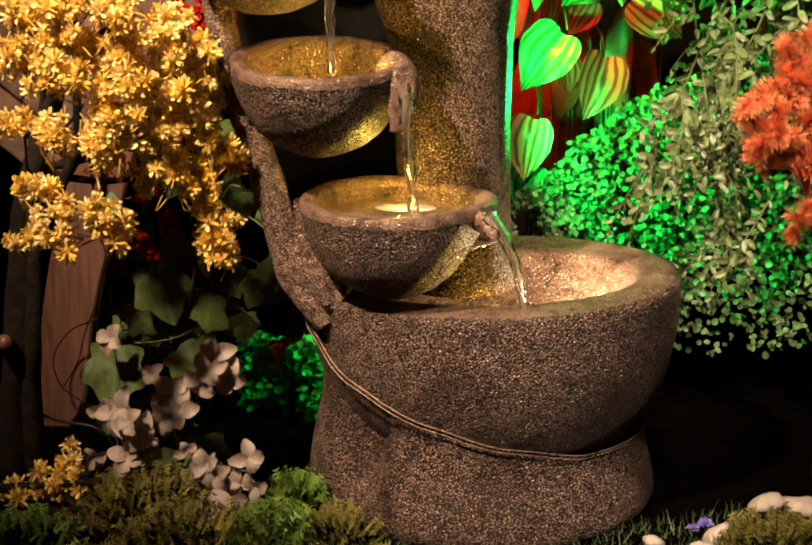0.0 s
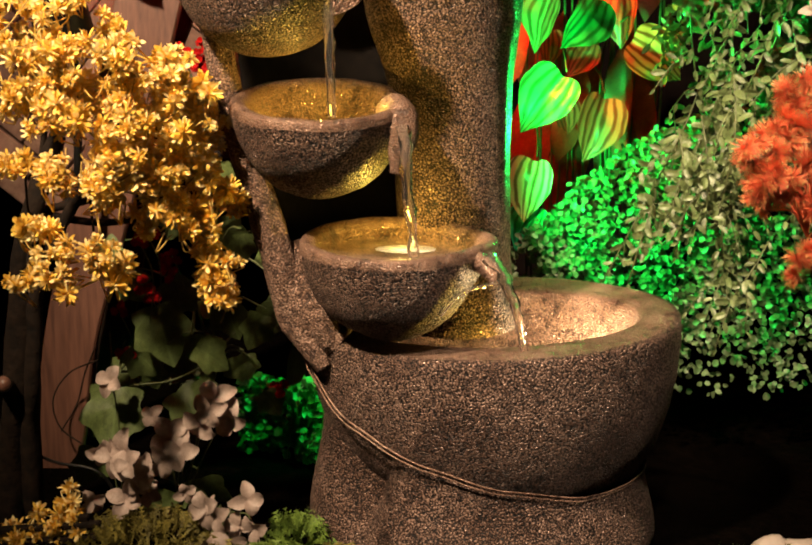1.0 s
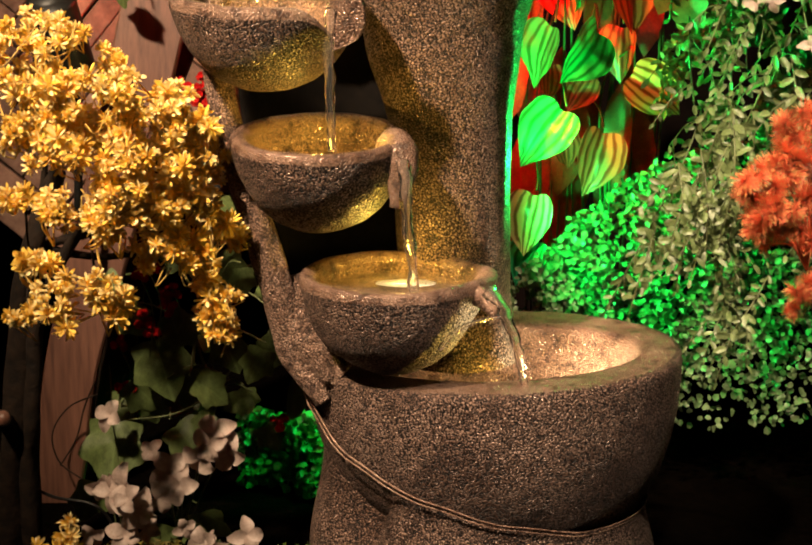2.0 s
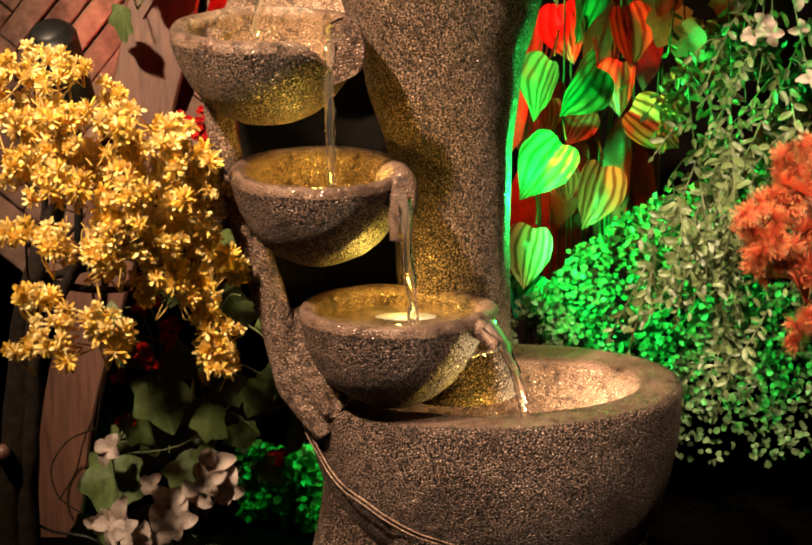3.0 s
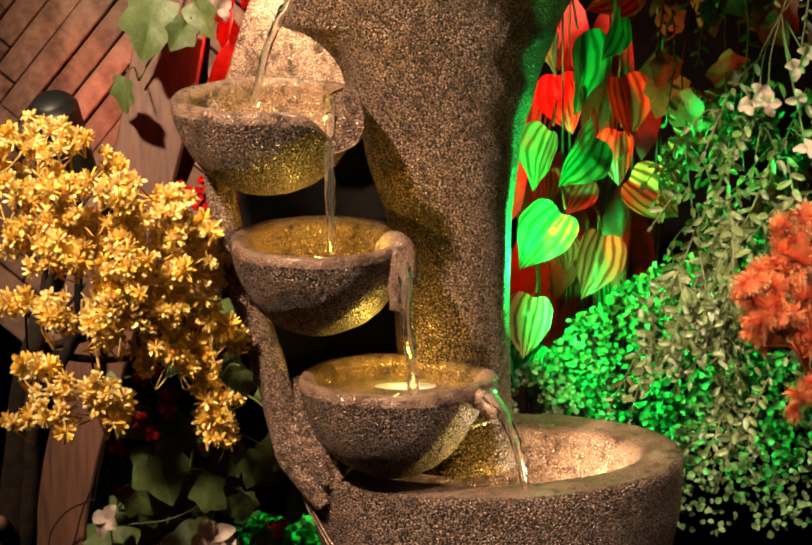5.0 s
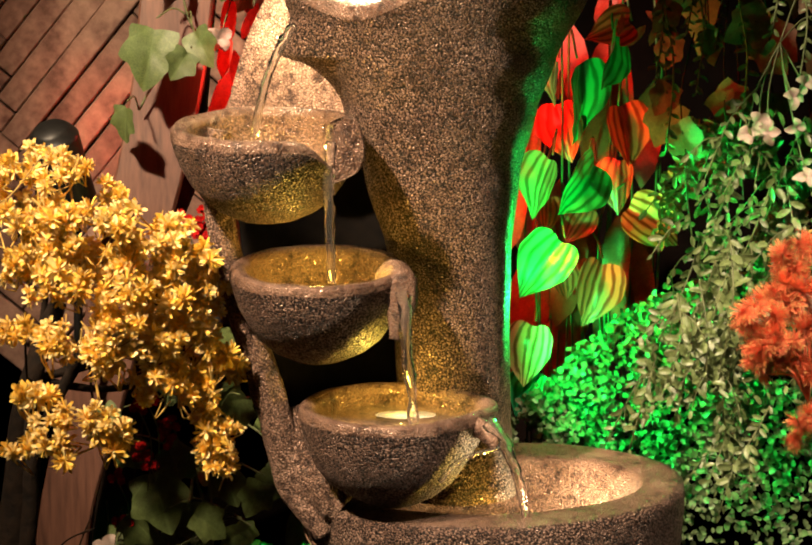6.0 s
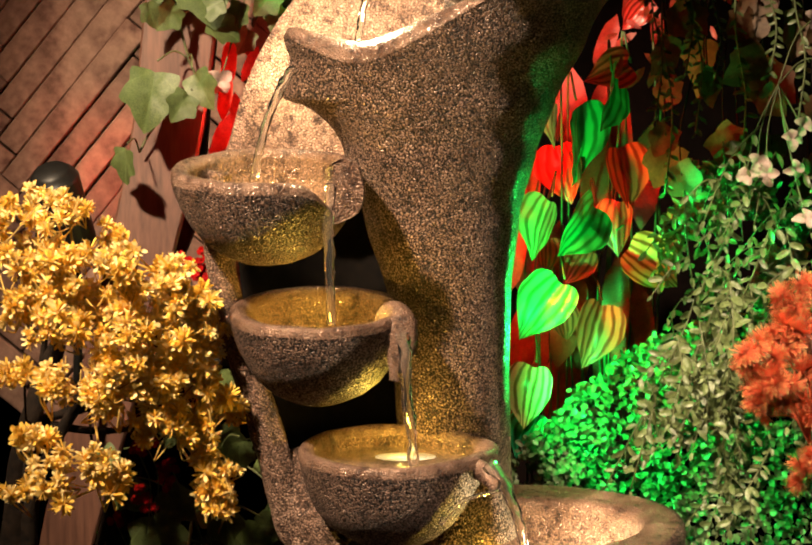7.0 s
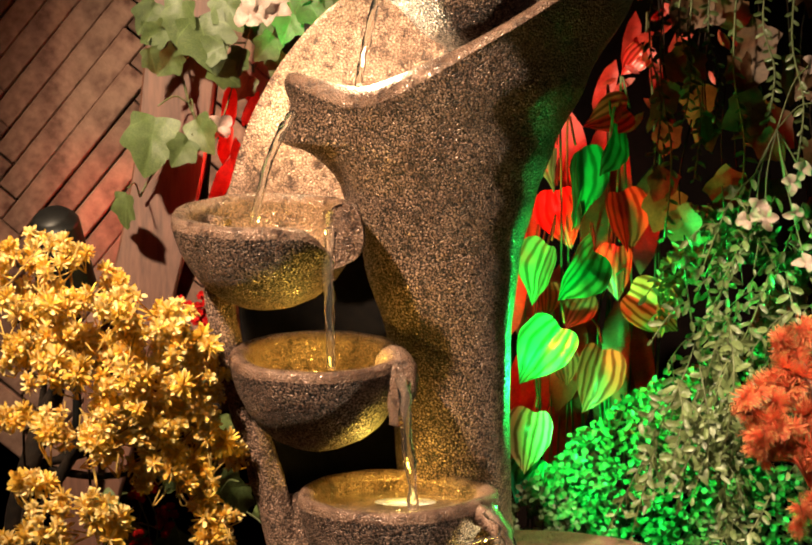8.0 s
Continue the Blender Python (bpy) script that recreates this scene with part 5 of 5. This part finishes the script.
ORANGE_HEADS = [orange_head(k) for k in range(4)]
orange = thing("orange_flowers", (0.4931, 1.82, 0.4057), "orange-red artificial flowers with thin curling stalks", "flower")
for p, s in (((0.4009, 1.75, 0.5222), 0.022), ((0.4135, 1.73, 0.4892), 0.026), ((0.4431, 1.76, 0.5601), 0.024), ((0.4616, 1.75, 0.4703), 0.022), ((0.4029, 1.75, 0.4887), 0.02), ((0.4318, 1.76, 0.548), 0.022), ((0.4715, 1.76, 0.5661), 0.024), ((0.4069, 1.74, 0.5358), 0.024), ((0.4215, 1.73, 0.5043), 0.026), ((0.4081, 1.75, 0.504), 0.022), ((0.4479, 1.75, 0.5404), 0.024), ((0.4109, 1.74, 0.4691), 0.02), ((0.446, 1.73, 0.4953), 0.025), ((0.4567, 1.76, 0.5811), 0.024), ((0.4412, 1.77, 0.5798), 0.02), ((0.4232, 1.75, 0.4549), 0.018), ((0.4675, 1.74, 0.3917), 0.022), ((0.4619, 1.75, 0.3755), 0.018),
             ((0.4609, 1.76, 0.6079), 0.022), ((0.4286, 1.74, 0.5238), 0.024), ((0.4434, 1.75, 0.4703), 0.02), ((0.4625, 1.74, 0.5087), 0.026), ((0.3975, 1.76, 0.5146), 0.016), ((0.4737, 1.74, 0.4074), 0.02)):
    for k in range(2):
        o = Vector(p) + Vector((rng.uniform(-0.7, 0.7), rng.uniform(-0.5, 0.3), rng.uniform(-0.7, 0.7))) * s * k
        part("flower_head", rng.choice(ORANGE_HEADS), orange, at(orange, o, turned(rng.uniform(0, 360), rng.uniform(-30, 30), rng.uniform(-30, 20)), s * rng.uniform(0.7, 0.95)))
    part("stalk", rod("stalk", [p, Vector(p).lerp(orange.location, 0.5) + Vector((0.005, -0.005, 0.015)), orange.location], 0.0012, ORANGE, n=14, sides=5), orange)

part("stem", rod("stem", [orange.location, (orange.location.x + 0.04, 1.87, 0.25), (orange.location.x + 0.05, 1.88, 0.0)], 0.003, BARK, n=12, sides=7), orange)

# ---- ground planting: moss, sprigs, grass, pebbles ----
def tuft(name, label, place, radius, height, count, material, needle, seed):
    """A low clump of short needles over a dome."""
    r = random.Random(seed)
    plant = thing(name, place, label, "ground plant")
    groups = {}
    for _ in range(count):
        a, q = r.uniform(0, 2 * math.pi), math.sqrt(r.random())
        lift = math.sqrt(max(0.0, 1 - q * q))
        base = Vector((math.cos(a) * q * radius, math.sin(a) * q * radius, lift * height * r.uniform(0.75, 1.05)))
        d = (Vector((math.cos(a) * q, math.sin(a) * q, lift + 0.2)) + Vector((r.gauss(0, 0.45), r.gauss(0, 0.45), r.gauss(0, 0.3)))).normalized()
        s = d.cross(Vector((r.uniform(-1, 1), r.uniform(-1, 1), 0.3))).normalized()
        n = needle * r.uniform(0.6, 1.3)
        v, f = [base - s * n * 0.11, base + s * n * 0.11, base + d * n], [(0, 1, 2)]
        for k in (0.35, 0.6, 0.8):
            for g in (-1, 1):
                o = base + d * n * k
                tip = o + (d * 0.5 + s * g * 0.8) * n * 0.3
                b = len(v)
                v += [o, o + d * n * 0.13, tip]
                f.append((b, b + 1, b + 2))
        groups.setdefault((int(a / 6.2832 * 7), q > 0.6), []).append((v, f))
    for key in sorted(groups):
        part("sprig", mesh_of("sprig", *joined(*groups[key]), material, False), plant, Matrix())
    return plant


tuft("moss_clump", "yellow-green moss-like sprig clump before the fountain", (-0.3223, 1.7429, 0), 0.1, 0.058, 800, MOSS, 0.02, 1)
tuft("moss_clump", "yellow-green moss-like sprig clump before the fountain", (-0.2554, 1.6551, 0), 0.09, 0.05, 500, MOSS, 0.02, 2)
tuft("moss_clump", "yellow-green moss-like sprig clump at the fountain's foot", (-0.0805, 1.6763, 0), 0.05, 0.04, 260, MOSS, 0.02, 3)
tuft("fir_sprig", "green needle-leaved sprig clump at the fountain's foot", (-0.1607, 1.6664, 0), 0.042, 0.042, 420, FIR, 0.028, 4)
tuft("fir_sprig", "dark green needle-leaved sprig clump beside the fountain", (-0.1388, 1.798, 0), 0.035, 0.035, 200, FIR, 0.022, 5)
tuft("moss_clump", "yellow-green sprig clump beside white pebbles", (0.4434, 1.6622, 0), 0.055, 0.036, 330, MOSS, 0.022, 6)
tuft("fir_sprig", "dark green sprig clump in the corner", (-0.4534, 1.6835, 0), 0.06, 0.03, 260, FIR, 0.02, 7)


def grass():
    r = random.Random(5)
    verts, faces = [], []
    for _ in range(9000):
        x, y = r.uniform(-0.25, 0.75), r.uniform(1.5, 2.0)
        if x < 0.1 and y > 1.72:
            continue
        if y > 1.77 + 0.15 * max(0, x - 0.4) + 0.03 * noise.noise((x * 8, y * 8, 0)):
            continue
        h, a = r.uniform(0.008, 0.022), r.uniform(0, 6.28)
        d = Vector((math.cos(a), math.sin(a), 0)) * 0.0009
        lean = Vector((r.gauss(0, 0.4), r.gauss(0, 0.4), 1)) * h
        o = Vector((x, y, 0))
        b = len(verts)
        verts += [o - d, o + d, o + lean]
        faces.append((b, b + 1, b + 2))
    tagged(new("grass", mesh_of("grass", verts, faces, GRASS, False)), "short green turf at the fountain's foot", "grass", kind="stuff")


grass()
for k, (p, r, s, rz, ry) in enumerate((((0.4635, 1.798, 0), 0.019, (1.4, 0.8, 0.62), 15, -18), ((0.5059, 1.782, 0), 0.021, (1.3, 0.9, 0.62), -10, 5), ((0.3007, 1.6922, 0), 0.01, (1.4, 0.9, 0.7), 0, 12), ((0.3773, 1.7039, 0), 0.015, (1.5, 0.7, 0.65), 20, -36), ((0.3579, 1.6749, 0), 0.012, (1.4, 0.8, 0.6), 0, 10))):
    ob = new("pebble", ball("pebble", p, r, STONE, s, 0.32, k * 3))
    ob.matrix_basis = pose(p[0], p[1], r * s[2] * 0.8, 0, ry, rz)
    tagged(ob, "smooth pale pinkish white pebble lying on the turf", "pebble", "pebbles on the turf")
violets = thing("purple_flowers", (0.3545, 1.6835, 0), "small purple flowers beside the pebbles", "flower")
for p in ((0.3575, 1.74, -0.0043), (0.3747, 1.75, -0.0004), (0.3603, 1.73, -0.008), (0.3777, 1.72, -0.0089)):
    part("bloom", mesh_of("bloom", *joined(petals(5, 0.011, 0.012, 0.3, 0.2), petals(4, 0.008, 0.009, 1.0, 0.3)), PURPLE), violets, at(violets, p, turned(rng.uniform(0, 90), 0, -35)))
    part("stalk", rod("stalk", [p, (p[0], p[1], 0)], 0.001, STEM, n=3, sides=5), violets)
crate = thing("slatted_crate", (-0.4576, 1.7277, 0), "dark slatted wooden crate edge in the corner", "crate")
for v in range(4):
    part("slat", box_mesh("slat", (0.2, 0.012, 0.008), BARK, 0.002), crate, Matrix.Translation((-0.03 + 0.004 * v, 0.005 * v, 0.008 + 0.016 * v)) @ pose(0, 0, 0, 0, -4, 0))
for x in (-0.1, 0.06):
    part("upright", box_mesh("upright", (0.014, 0.012, 0.075), BARK, 0.002), crate, Matrix.Translation((x, 0.02, 0.036)))
cable = new("cable", rod("cable", [(-0.4988, 1.9, 0.1), (-0.4457, 1.82, 0.1139), (-0.3955, 1.8, 0.1123), (-0.3736, 1.8, 0.0914), (-0.3624, 1.8, 0.0526), (-0.3655, 1.82, -0.0061)], 0.0022, BLACK, n=40, sides=6))
tagged(cable, "thin black electric cable drooping past the plank", "cable")
brick_wall()
